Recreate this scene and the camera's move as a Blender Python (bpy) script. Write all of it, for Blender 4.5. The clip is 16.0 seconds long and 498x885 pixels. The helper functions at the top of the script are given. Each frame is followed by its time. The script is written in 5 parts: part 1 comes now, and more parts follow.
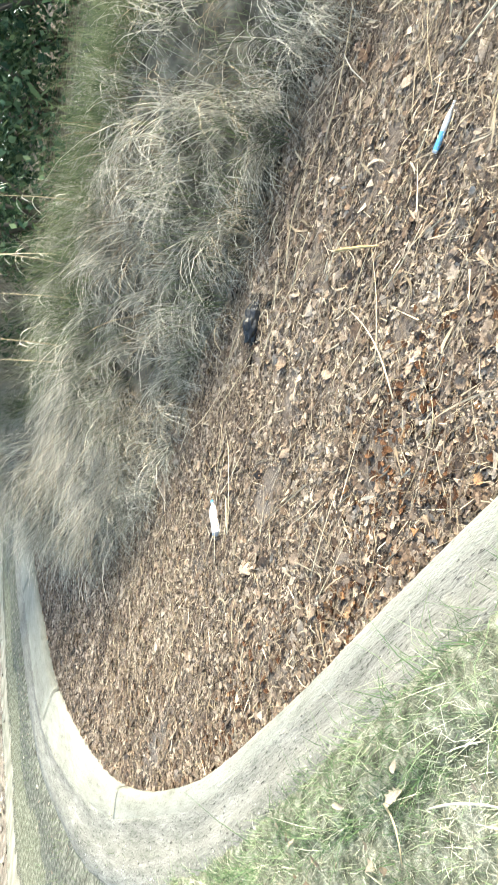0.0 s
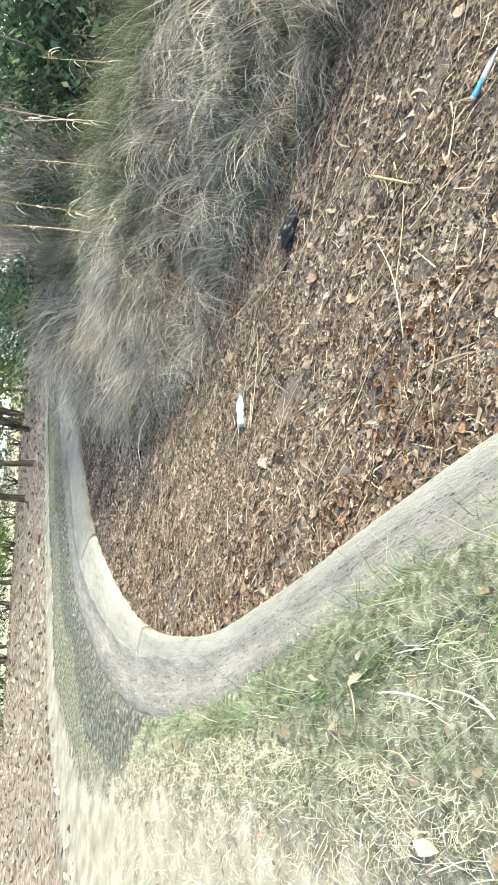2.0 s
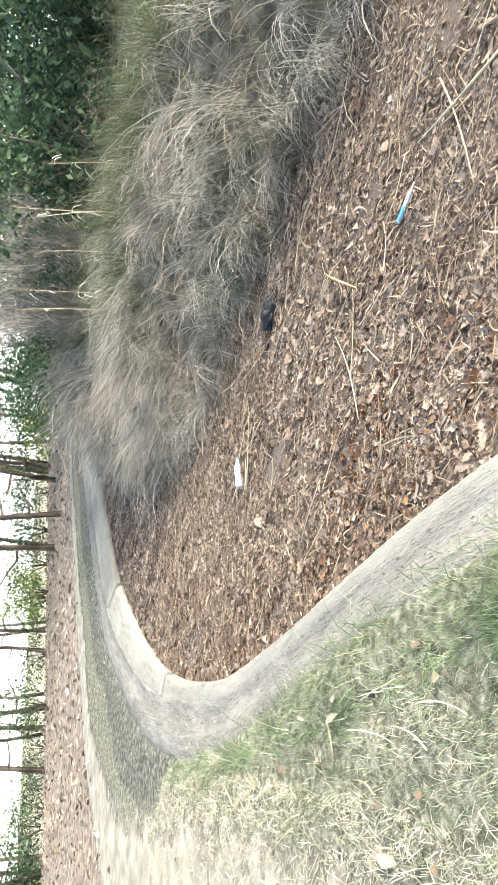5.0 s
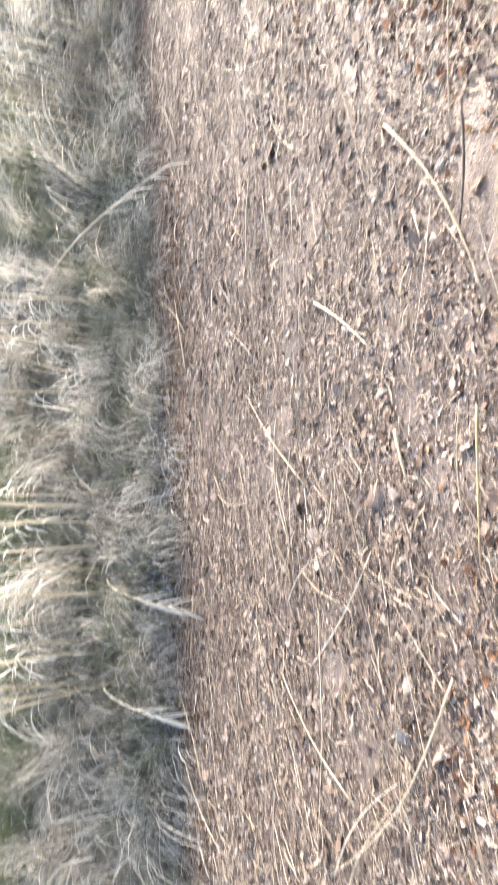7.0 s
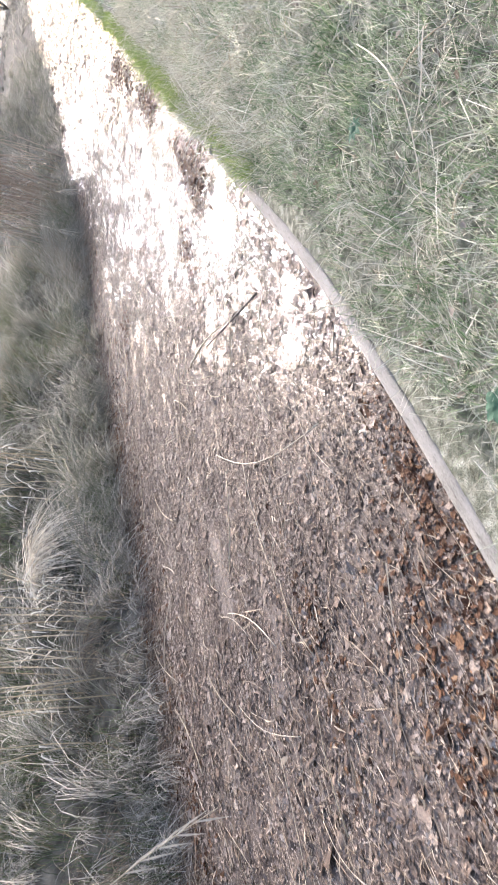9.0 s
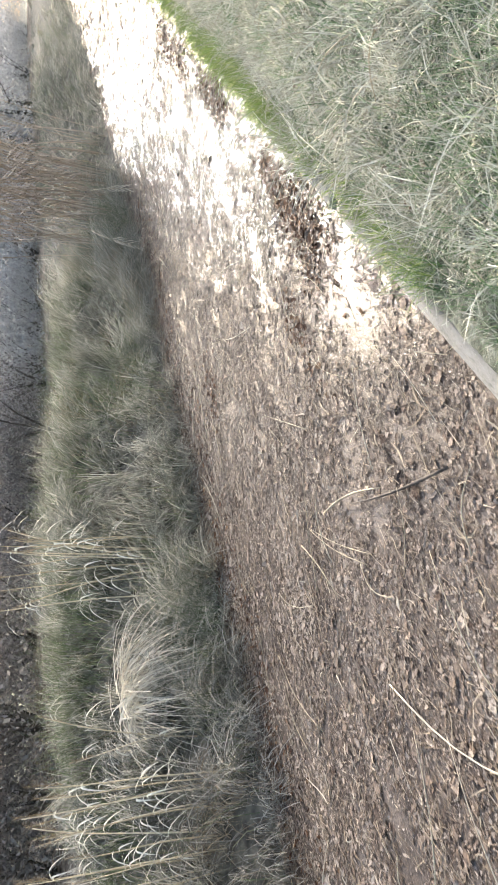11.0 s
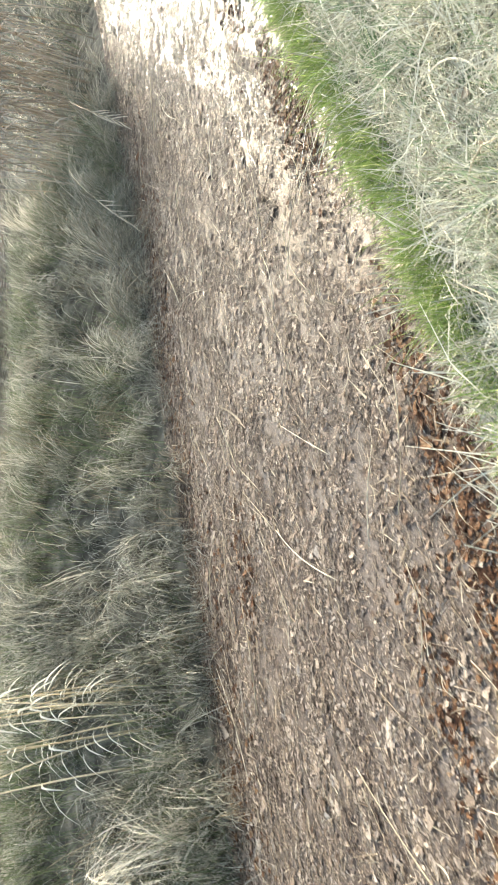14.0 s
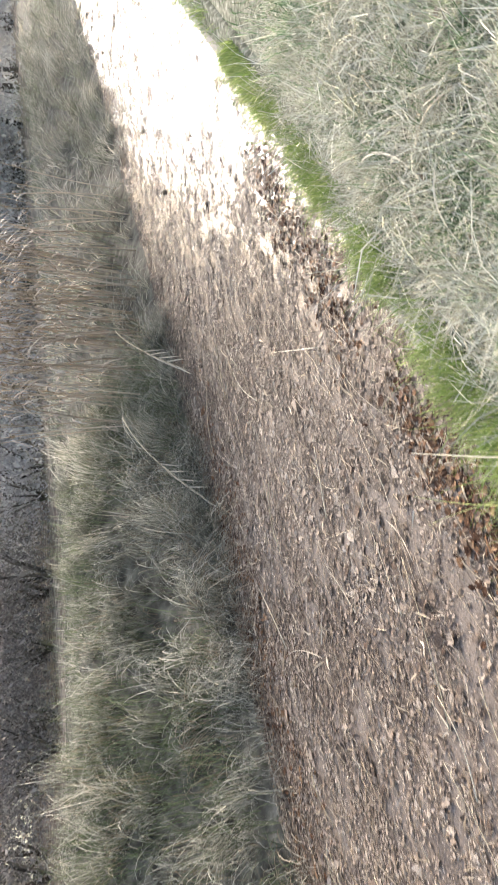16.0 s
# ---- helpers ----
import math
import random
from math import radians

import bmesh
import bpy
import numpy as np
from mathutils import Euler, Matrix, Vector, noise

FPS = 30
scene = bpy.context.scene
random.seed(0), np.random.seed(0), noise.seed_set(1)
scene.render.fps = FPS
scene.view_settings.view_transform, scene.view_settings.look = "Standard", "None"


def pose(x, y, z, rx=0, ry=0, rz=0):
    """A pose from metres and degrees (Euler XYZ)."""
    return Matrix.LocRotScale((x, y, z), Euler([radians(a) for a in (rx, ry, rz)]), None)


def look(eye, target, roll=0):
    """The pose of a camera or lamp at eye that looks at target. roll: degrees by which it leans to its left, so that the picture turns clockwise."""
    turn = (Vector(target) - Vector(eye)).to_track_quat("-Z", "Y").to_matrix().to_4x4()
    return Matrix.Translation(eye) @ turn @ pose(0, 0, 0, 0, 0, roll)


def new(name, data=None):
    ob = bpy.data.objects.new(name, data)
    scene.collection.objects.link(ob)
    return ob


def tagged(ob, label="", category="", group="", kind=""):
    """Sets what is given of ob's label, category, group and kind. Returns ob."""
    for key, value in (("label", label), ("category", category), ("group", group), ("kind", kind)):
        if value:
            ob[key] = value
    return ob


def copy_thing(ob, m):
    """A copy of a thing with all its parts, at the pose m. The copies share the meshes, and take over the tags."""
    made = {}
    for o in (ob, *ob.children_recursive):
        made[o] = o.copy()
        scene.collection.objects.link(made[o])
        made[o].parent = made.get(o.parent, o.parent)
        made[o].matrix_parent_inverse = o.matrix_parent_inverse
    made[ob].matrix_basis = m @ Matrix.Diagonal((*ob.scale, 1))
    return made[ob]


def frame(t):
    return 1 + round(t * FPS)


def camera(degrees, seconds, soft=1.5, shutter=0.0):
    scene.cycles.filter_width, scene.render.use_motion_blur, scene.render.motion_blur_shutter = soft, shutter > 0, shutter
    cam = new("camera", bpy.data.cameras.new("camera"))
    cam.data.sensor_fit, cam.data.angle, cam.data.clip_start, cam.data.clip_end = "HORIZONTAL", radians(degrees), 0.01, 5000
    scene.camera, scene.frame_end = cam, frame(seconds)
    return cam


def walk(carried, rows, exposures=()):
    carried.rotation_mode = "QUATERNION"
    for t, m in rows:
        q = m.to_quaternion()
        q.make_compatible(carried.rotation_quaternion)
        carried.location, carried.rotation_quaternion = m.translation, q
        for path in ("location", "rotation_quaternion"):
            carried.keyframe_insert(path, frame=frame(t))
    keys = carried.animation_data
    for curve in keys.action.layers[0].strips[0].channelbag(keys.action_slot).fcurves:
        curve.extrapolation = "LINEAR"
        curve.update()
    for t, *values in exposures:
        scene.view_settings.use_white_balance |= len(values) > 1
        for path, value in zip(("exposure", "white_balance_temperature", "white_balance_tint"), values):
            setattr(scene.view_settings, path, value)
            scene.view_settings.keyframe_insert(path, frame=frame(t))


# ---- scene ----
cam = camera(38.3, 16.0, soft=1.6, shutter=0.2)
PATH = [
    (0, (0.022, -0.005, 1.604), (-2.173, 2.965, 0.068), -84.03),
    (0.5, (0.143, -0.022, 1.626), (-2.408, 2.725, 0.230), -84.29),
    (1, (0.234, -0.033, 1.638), (-2.502, 2.567, 0.314), -86.28),
    (1.5, (0.345, -0.052, 1.641), (-2.418, 2.501, 0.282), -85.94),
    (2, (0.446, -0.070, 1.653), (-2.386, 2.386, 0.257), -83.86),
    (2.5, (0.544, -0.094, 1.662), (-2.437, 2.272, 0.432), -84.37),
    (3, (0.642, -0.116, 1.679), (-2.209, 2.366, 0.373), -86.22),
    (3.2, (0.695, -0.122, 1.693), (-2.125, 2.430, 0.453), -86.19),
    (5.3, (1.105, -0.293, 1.643), (-1.629, 2.344, 0.388), -86.84),
    (5.5, (1.178, -0.312, 1.651), (-1.213, 2.605, 0.318), -85.28),
    (6, (1.379, -0.335, 1.652), (-0.014, 3.125, 0.206), -87.52),
    (6.5, (1.527, -0.407, 1.657), (1.192, 3.224, 0.012), -87.67),
    (7, (1.717, -0.466, 1.627), (2.663, 2.985, -0.161), -87.75),
    (7.5, (1.985, -0.548, 1.626), (3.855, 2.548, -0.082), -86.30),
    (8, (2.305, -0.629, 1.640), (4.578, 2.127, -0.159), -85.76),
    (8.5, (2.682, -0.652, 1.678), (5.422, 1.739, 0.013), -81.26),
    (9, (3.141, -0.661, 1.672), (5.906, 1.753, 0.084), -82.12),
    (9.5, (3.614, -0.660, 1.650), (6.333, 1.777, 0.017), -83.09),
    (10, (4.147, -0.611, 1.648), (6.855, 1.938, 0.175), -84.84),
    (10.2, (4.367, -0.596, 1.648), (7.015, 2.077, 0.291), -87.89),
    (12.3, (6.453, -0.347, 1.646), (8.777, 2.590, 0.241), -87.24),
    (12.5, (6.662, -0.334, 1.640), (8.878, 2.653, 0.168), -87.18),
    (13, (7.144, -0.318, 1.644), (9.202, 2.789, 0.190), -84.82),
    (13.5, (7.657, -0.279, 1.655), (9.715, 2.824, 0.193), -82.17),
    (14, (8.191, -0.271, 1.651), (10.024, 2.930, 0.105), -87.94),
    (14.5, (8.697, -0.242, 1.631), (10.640, 2.992, 0.301), -92.01),
    (15, (9.216, -0.181, 1.644), (11.314, 2.976, 0.367), -92.98),
    (15.5, (9.752, -0.125, 1.669), (11.960, 2.957, 0.393), -93.00),
    (16, (10.315, -0.040, 1.654), (12.623, 2.948, 0.333), -90.26),
]
walk(cam, [(t, look(e, g, r)) for t, e, g, r in PATH], exposures=[(0.0, 2.1, 6850, 0), (0.8, 1.93, 6850, 1), (3.0, 1.78, 6750, 4), (5.5, 1.95, 6700, 10), (6.5, 2.45, 6600, 13), (7.5, 2.15, 6500, 17), (8.5, 1.58, 6350, 21), (9.5, 1.57, 6250, 18), (10.1, 1.44, 6350, 16), (12.5, 1.75, 6850, 4), (14.5, 1.88, 6950, 4), (15.3, 1.85, 6800, 10), (16.0, 1.7, 6800, 12)])

# ---- light ----
SUN_AZ, SUN_EL = radians(23.5), radians(23.0)
world = bpy.data.worlds.new("sky")
scene.world = world
world.use_nodes = True
wn = world.node_tree.nodes
sky = wn.new("ShaderNodeTexSky")
sky.sky_type, sky.sun_disc = "NISHITA", False
sky.sun_elevation, sky.sun_rotation = SUN_EL, math.pi / 2 - SUN_AZ
sky.air_density, sky.dust_density, sky.ozone_density = 1.0, 4.0, 1.0
world.node_tree.links.new(sky.outputs[0], wn["Background"].inputs[0])
wn["Background"].inputs[1].default_value = 0.15
sun = new("sun", bpy.data.lights.new("sun", "SUN"))
sun.data.energy, sun.data.angle, sun.data.color = 2.1, radians(9.0), (1.0, 0.985, 0.965)
sun.matrix_world = look((30 * math.cos(SUN_AZ) * math.cos(SUN_EL), 30 * math.sin(SUN_AZ) * math.cos(SUN_EL), 30 * math.sin(SUN_EL)), (0, 0, 0))

rng = np.random.default_rng(7)


# ---- materials ----
def material(name, ramp, rough=0.7, noise_scale=8.0, noise_amount=0.35, bump=0.0, bump_scale=60.0, island=False,
             patch_scale=0.0, translucent=0.0, spec=0.4, per_object=False, rough_var=0.0, aspect=(1, 1, 1), patch_aspect=(1, 1, 1)):
    """A surface: a colour ramp driven by noise or by each piece, with grain, patches and relief."""
    m = bpy.data.materials.new(name)
    m.use_nodes = True
    nt = m.node_tree
    n, l = nt.nodes, nt.links
    p = n["Principled BSDF"]
    geo = n.new("ShaderNodeNewGeometry")
    tex = n.new("ShaderNodeTexCoord")
    stretch = n.new("ShaderNodeMapping")
    stretch.inputs["Scale"].default_value = aspect
    l.new(tex.outputs["Object"], stretch.inputs["Vector"])
    fine = n.new("ShaderNodeTexNoise")
    fine.inputs["Scale"].default_value, fine.inputs["Detail"].default_value = noise_scale, 6.0
    l.new(stretch.outputs[0], fine.inputs["Vector"])
    cr = n.new("ShaderNodeValToRGB")
    els = cr.color_ramp.elements
    while len(els) < len(ramp):
        els.new(0.5)
    for e, (pos, col) in zip(els, ramp):
        e.position, e.color = pos, (*col, 1)
    drive = geo.outputs["Random Per Island"] if island else fine.outputs["Fac"]
    if per_object:
        drive = n.new("ShaderNodeObjectInfo").outputs["Random"]
    if patch_scale:
        patch = n.new("ShaderNodeTexNoise")
        patch.inputs["Scale"].default_value, patch.inputs["Detail"].default_value = patch_scale, 3.0
        spread = n.new("ShaderNodeMapping")
        spread.inputs["Scale"].default_value = patch_aspect
        l.new(tex.outputs["Object"], spread.inputs["Vector"])
        l.new(spread.outputs[0], patch.inputs["Vector"])
        mixv = n.new("ShaderNodeMath")
        mixv.operation = "MULTIPLY_ADD"
        l.new(patch.outputs["Fac"], mixv.inputs[0])
        mixv.inputs[1].default_value = 1.6
        mixv2 = n.new("ShaderNodeMath")
        mixv2.operation = "MULTIPLY_ADD"
        l.new(drive, mixv2.inputs[0])
        mixv2.inputs[1].default_value = 0.95
        mixv2.inputs[2].default_value = -0.77
        l.new(mixv2.outputs[0], mixv.inputs[2])
        drive = mixv.outputs[0]
    l.new(drive, cr.inputs[0])
    vary = n.new("ShaderNodeMapRange")
    vary.inputs["From Min"].default_value, vary.inputs["From Max"].default_value = 0.25, 0.75
    vary.inputs["To Min"].default_value, vary.inputs["To Max"].default_value = 1 - noise_amount, 1 + noise_amount
    l.new(fine.outputs["Fac"], vary.inputs["Value"])
    mul = n.new("ShaderNodeVectorMath")
    mul.operation = "SCALE"
    l.new(cr.outputs[0], mul.inputs[0])
    l.new(vary.outputs[0], mul.inputs["Scale"])
    l.new(mul.outputs[0], p.inputs["Base Color"])
    p.inputs["Roughness"].default_value = rough
    if rough_var:
        rv = n.new("ShaderNodeMapRange")
        rv.inputs["To Min"].default_value, rv.inputs["To Max"].default_value = rough - rough_var, rough + rough_var
        l.new(drive, rv.inputs["Value"])
        l.new(rv.outputs[0], p.inputs["Roughness"])
    p.inputs["Specular IOR Level"].default_value = spec
    if bump:
        bt = n.new("ShaderNodeTexNoise")
        bt.inputs["Scale"].default_value, bt.inputs["Detail"].default_value = bump_scale, 5.0
        l.new(stretch.outputs[0], bt.inputs["Vector"])
        b = n.new("ShaderNodeBump")
        b.inputs["Strength"].default_value, b.inputs["Distance"].default_value = bump, 0.02
        l.new(bt.outputs["Fac"], b.inputs["Height"])
        l.new(b.outputs[0], p.inputs["Normal"])
    if translucent:
        tr = n.new("ShaderNodeBsdfTranslucent")
        l.new(mul.outputs[0], tr.inputs["Color"])
        mx = n.new("ShaderNodeMixShader")
        mx.inputs[0].default_value = translucent
        l.new(p.outputs[0], mx.inputs[1])
        l.new(tr.outputs[0], mx.inputs[2])
        l.new(mx.outputs[0], n["Material Output"].inputs["Surface"])
    return m


M_LAWN = material("lawn_soil", [(0.3, (0.115, 0.122, 0.085)), (0.5, (0.195, 0.202, 0.15)), (0.7, (0.32, 0.322, 0.265))], 0.95, 22, 0.35, 0.8, 120, spec=0.1)
M_PATH = material("dirt_path", [(0.3, (0.25, 0.242, 0.195)), (0.5, (0.325, 0.316, 0.262)), (0.7, (0.405, 0.398, 0.338))], 0.95, 4, 0.15, 0.5, 70, spec=0.1)
M_FOREST = material("forest_floor", [(0.3, (0.17, 0.137, 0.108)), (0.5, (0.28, 0.235, 0.19)), (0.7, (0.39, 0.345, 0.285))], 0.9, 7, 0.4, 0.8, 40, spec=0.1)
M_MUD = material("pond_mud", [(0.3, (0.05, 0.04, 0.03)), (0.7, (0.10, 0.08, 0.06))], 0.6, 5, 0.3, 0.4, 40)
M_BANK = material("bank_soil", [(0.3, (0.085, 0.078, 0.062)), (0.6, (0.18, 0.168, 0.135)), (0.8, (0.27, 0.25, 0.205))], 0.95, 7, 0.4, 0.7, 50, spec=0.1)
M_FIELD = material("far_field", [(0.3, (0.33, 0.32, 0.22)), (0.7, (0.5, 0.48, 0.36))], 0.95, 0.2, 0.2, spec=0.1)

def cast(name, ramp, streak, pits, depth, rough=0.95, bump=0.6):
    """Cast concrete that follows the kerb's run: streaks along it, stains, pits and grain."""
    m = bpy.data.materials.new(name)
    m.use_nodes = True
    n, l = m.node_tree.nodes, m.node_tree.links
    p = n["Principled BSDF"]
    at = n.new("ShaderNodeAttribute")
    at.attribute_name = "run"

    def layer(scale, stretch, detail=5.0, power=0.6):
        mp = n.new("ShaderNodeMapping")
        mp.inputs["Scale"].default_value = stretch
        l.new(at.outputs["Vector"], mp.inputs["Vector"])
        t = n.new("ShaderNodeTexNoise")
        t.inputs["Scale"].default_value, t.inputs["Detail"].default_value, t.inputs["Roughness"].default_value = scale, detail, power
        l.new(mp.outputs[0], t.inputs["Vector"])
        return t.outputs["Fac"]

    def times(a, k, b):
        q = n.new("ShaderNodeMath")
        q.operation = "MULTIPLY_ADD"
        l.new(a, q.inputs[0])
        q.inputs[1].default_value = k
        if isinstance(b, float):
            q.inputs[2].default_value = b
        else:
            l.new(b, q.inputs[2])
        return q.outputs[0]
    lines, stain, grain = layer(streak, (0.2, 1, 1)), layer(2.2, (0.6, 1.5, 1), 3.0), layer(120, (0.7, 1, 1), 4.0, 0.7)
    mix = times(lines, 0.55, times(stain, 0.55, times(grain, 0.5, -0.3)))
    cr = n.new("ShaderNodeValToRGB")
    while len(cr.color_ramp.elements) < len(ramp):
        cr.color_ramp.elements.new(0.5)
    for e, (pos, col) in zip(cr.color_ramp.elements, ramp):
        e.position, e.color = pos, (*col, 1)
    l.new(mix, cr.inputs[0])
    pit = layer(pits, (0.35, 1, 1), 2.0)
    hole = n.new("ShaderNodeMapRange")
    hole.inputs["From Min"].default_value, hole.inputs["From Max"].default_value = 0.33, 0.41
    hole.inputs["To Min"].default_value, hole.inputs["To Max"].default_value = depth, 1.0
    l.new(pit, hole.inputs["Value"])
    mul = n.new("ShaderNodeVectorMath")
    mul.operation = "SCALE"
    l.new(cr.outputs[0], mul.inputs[0])
    l.new(hole.outputs[0], mul.inputs["Scale"])
    l.new(mul.outputs[0], p.inputs["Base Color"])
    b = n.new("ShaderNodeBump")
    b.inputs["Strength"].default_value, b.inputs["Distance"].default_value = bump, 0.012
    l.new(times(grain, 0.5, times(pit, 0.8, lines)), b.inputs["Height"])
    l.new(b.outputs[0], p.inputs["Normal"])
    p.inputs["Roughness"].default_value, p.inputs["Specular IOR Level"].default_value = rough, 0.12
    return m


M_CONC = cast("concrete", [(0.30, (0.165, 0.169, 0.148)), (0.42, (0.25, 0.256, 0.229)), (0.58, (0.305, 0.312, 0.284)), (0.75, (0.36, 0.367, 0.338))], 22, 90, 0.7)
# warmer ramp for the kerb segments along the straight
M_WARMCONC = cast("warm_concrete", [(0.30, (0.16, 0.155, 0.125)), (0.45, (0.27, 0.26, 0.23)), (0.6, (0.335, 0.322, 0.29)), (0.78, (0.40, 0.385, 0.35))], 20, 60, 0.75, bump=0.4)
M_APRON = cast("rough_concrete", [(0.28, (0.10, 0.103, 0.09)), (0.42, (0.18, 0.182, 0.166)), (0.56, (0.25, 0.252, 0.234)), (0.74, (0.36, 0.36, 0.335))], 22, 62, 0.35, bump=0.8)
M_DRYREED = material("dry_reed", [(0.0, (0.15, 0.148, 0.128)), (0.3, (0.31, 0.303, 0.268)), (0.65, (0.53, 0.51, 0.45)), (1.0, (0.78, 0.74, 0.65))], 0.75, 3, 0.15, island=True, translucent=0.45, spec=0.2, patch_scale=1.2)
# darker, more olive ramp than dry_reed, for the bank past x = 7
M_OLIVEREED = material("olive_grass", [(0.0, (0.12, 0.123, 0.095)), (0.3, (0.24, 0.24, 0.195)), (0.65, (0.42, 0.41, 0.345)), (1.0, (0.70, 0.665, 0.57))], 0.75, 3, 0.15, island=True, translucent=0.42, spec=0.2, patch_scale=1.2)
M_REDREED = material("reddish_reed", [(0.0, (0.28, 0.218, 0.163)), (0.5, (0.42, 0.345, 0.265)), (1.0, (0.57, 0.485, 0.385))], 0.7, 20, 0.2, per_object=True, spec=0.15)
M_FRINGE = material("fringe_blade", [(0.0, (0.13, 0.20, 0.045)), (0.5, (0.23, 0.33, 0.085)), (1.0, (0.42, 0.46, 0.19))], 0.55, 3, 0.15, island=True, translucent=0.45, spec=0.3)
M_GRAVEL = material("dark_gravel", [(0.3, (0.075, 0.08, 0.066)), (0.5, (0.13, 0.136, 0.115)), (0.7, (0.215, 0.218, 0.19))], 0.95, 18, 0.4, 0.7, 60, spec=0.1)
M_TUFT = material("bleached_blade", [(0.0, (0.70, 0.62, 0.48)), (0.5, (0.82, 0.76, 0.63)), (1.0, (0.90, 0.86, 0.76))], 0.65, 6, 0.1, island=True, translucent=0.25, spec=0.2)
M_GREENBLADE = material("green_blade", [(0.0, (0.075, 0.10, 0.05)), (0.5, (0.145, 0.18, 0.095)), (1.0, (0.26, 0.29, 0.18))], 0.6, 3, 0.15, island=True, translucent=0.35, spec=0.2)
M_LAWNBLADE = material("lawn_blade", [(0.0, (0.085, 0.145, 0.065)), (0.3, (0.185, 0.27, 0.14)), (0.6, (0.345, 0.405, 0.265)), (0.85, (0.56, 0.57, 0.455)), (1.0, (0.72, 0.71, 0.61))], 0.6, 2.5, 0.2, island=True, patch_scale=2.6, translucent=0.4, spec=0.15)
M_EDGE = material("edge_blade", [(0.0, (0.065, 0.12, 0.055)), (0.4, (0.13, 0.21, 0.10)), (0.8, (0.24, 0.325, 0.18)), (1.0, (0.47, 0.50, 0.36))], 0.6, 2.5, 0.2, island=True, patch_scale=2.6, translucent=0.4, spec=0.15)
M_STRAW = material("straw", [(0.0, (0.19, 0.145, 0.10)), (0.45, (0.33, 0.265, 0.185)), (0.85, (0.48, 0.405, 0.295)), (1.0, (0.64, 0.565, 0.44))], 0.65, 20, 0.2, island=True, translucent=0.1, spec=0.12)
M_SHRED = material("shredded_reed", [(0.0, (0.085, 0.062, 0.046)), (0.4, (0.20, 0.153, 0.114)), (0.75, (0.33, 0.268, 0.20)), (1.0, (0.50, 0.43, 0.335))], 0.7, 30, 0.25, island=True, spec=0.05, patch_scale=2.2, patch_aspect=(0.4, 1.5, 1))
M_THATCH = material("thatch_blade", [(0.0, (0.34, 0.315, 0.235)), (0.4, (0.54, 0.515, 0.405)), (0.8, (0.73, 0.71, 0.59)), (1.0, (0.84, 0.82, 0.72))], 0.65, 20, 0.2, island=True, translucent=0.25, spec=0.15)
M_STALK = material("stalk", [(0.0, (0.38, 0.31, 0.20)), (0.5, (0.53, 0.45, 0.31)), (1.0, (0.70, 0.62, 0.47))], 0.6, 25, 0.2, per_object=True)
M_LEAF = material("wet_leaf", [(0.0, (0.07, 0.05, 0.038)), (0.25, (0.135, 0.098, 0.073)), (0.5, (0.215, 0.163, 0.124)), (0.75, (0.315, 0.25, 0.195)), (1.0, (0.46, 0.385, 0.31))], 0.7, 120, 0.35, 0.3, 150, island=True, patch_scale=2.6, spec=0.16, rough_var=0.15, patch_aspect=(0.35, 1.6, 1))
M_WHOLE = material("tan_leaf", [(0.0, (0.10, 0.066, 0.047)), (0.35, (0.19, 0.137, 0.10)), (0.7, (0.28, 0.215, 0.163)), (1.0, (0.39, 0.325, 0.26))], 0.65, 70, 0.4, 0.3, 90, island=True, spec=0.06, patch_scale=1.7)
M_ORANGE = material("fresh_leaf", [(0.0, (0.05, 0.024, 0.014)), (0.5, (0.125, 0.063, 0.035)), (0.85, (0.20, 0.112, 0.06)), (1.0, (0.29, 0.19, 0.115))], 0.6, 80, 0.4, 0.3, 90, island=True, spec=0.06, rough_var=0.15)
M_DRYLEAF = material("dry_leaf", [(0.0, (0.16, 0.125, 0.098)), (0.5, (0.29, 0.245, 0.20)), (1.0, (0.47, 0.425, 0.36))], 0.75, 30, 0.25, 0.3, 60, island=True, spec=0.1)
M_CRUMB = material("leaf_crumb", [(0.0, (0.19, 0.145, 0.105)), (0.5, (0.30, 0.24, 0.18)), (1.0, (0.44, 0.375, 0.295))], 0.8, 60, 0.3, 0.3, 90, island=True, translucent=0.2, spec=0.1)
M_BARK = material("bark", [(0.3, (0.07, 0.063, 0.054)), (0.6, (0.145, 0.132, 0.115)), (0.8, (0.22, 0.203, 0.18))], 0.9, 6, 0.4, 0.8, 18, spec=0.1, aspect=(1, 1, 0.25))
M_IVY = material("evergreen_leaf", [(0.0, (0.034, 0.072, 0.042)), (0.5, (0.075, 0.135, 0.075)), (0.85, (0.13, 0.20, 0.10)), (1.0, (0.20, 0.26, 0.14))], 0.6, 4, 0.2, island=True, translucent=0.28, spec=0.2)
M_THICKET = material("thicket_leaf", [(0.0, (0.17, 0.165, 0.155)), (0.5, (0.27, 0.26, 0.245)), (0.85, (0.37, 0.345, 0.325)), (1.0, (0.45, 0.41, 0.385))], 0.85, 4, 0.2, island=True, translucent=0.45, spec=0.03)
# leaf colour paled to put haze into the far thicket and offset its shade
M_MISTY = material("hazed_leaf", [(0.0, (0.46, 0.46, 0.45)), (0.5, (0.58, 0.58, 0.565)), (1.0, (0.67, 0.66, 0.64))], 0.9, 4, 0.1, island=True, translucent=0.5, spec=0.02)
M_GREYTWIG = material("grey_twig", [(0.0, (0.18, 0.172, 0.155)), (0.6, (0.32, 0.308, 0.28)), (1.0, (0.46, 0.44, 0.40))], 0.85, 8, 0.2, island=True, spec=0.1)
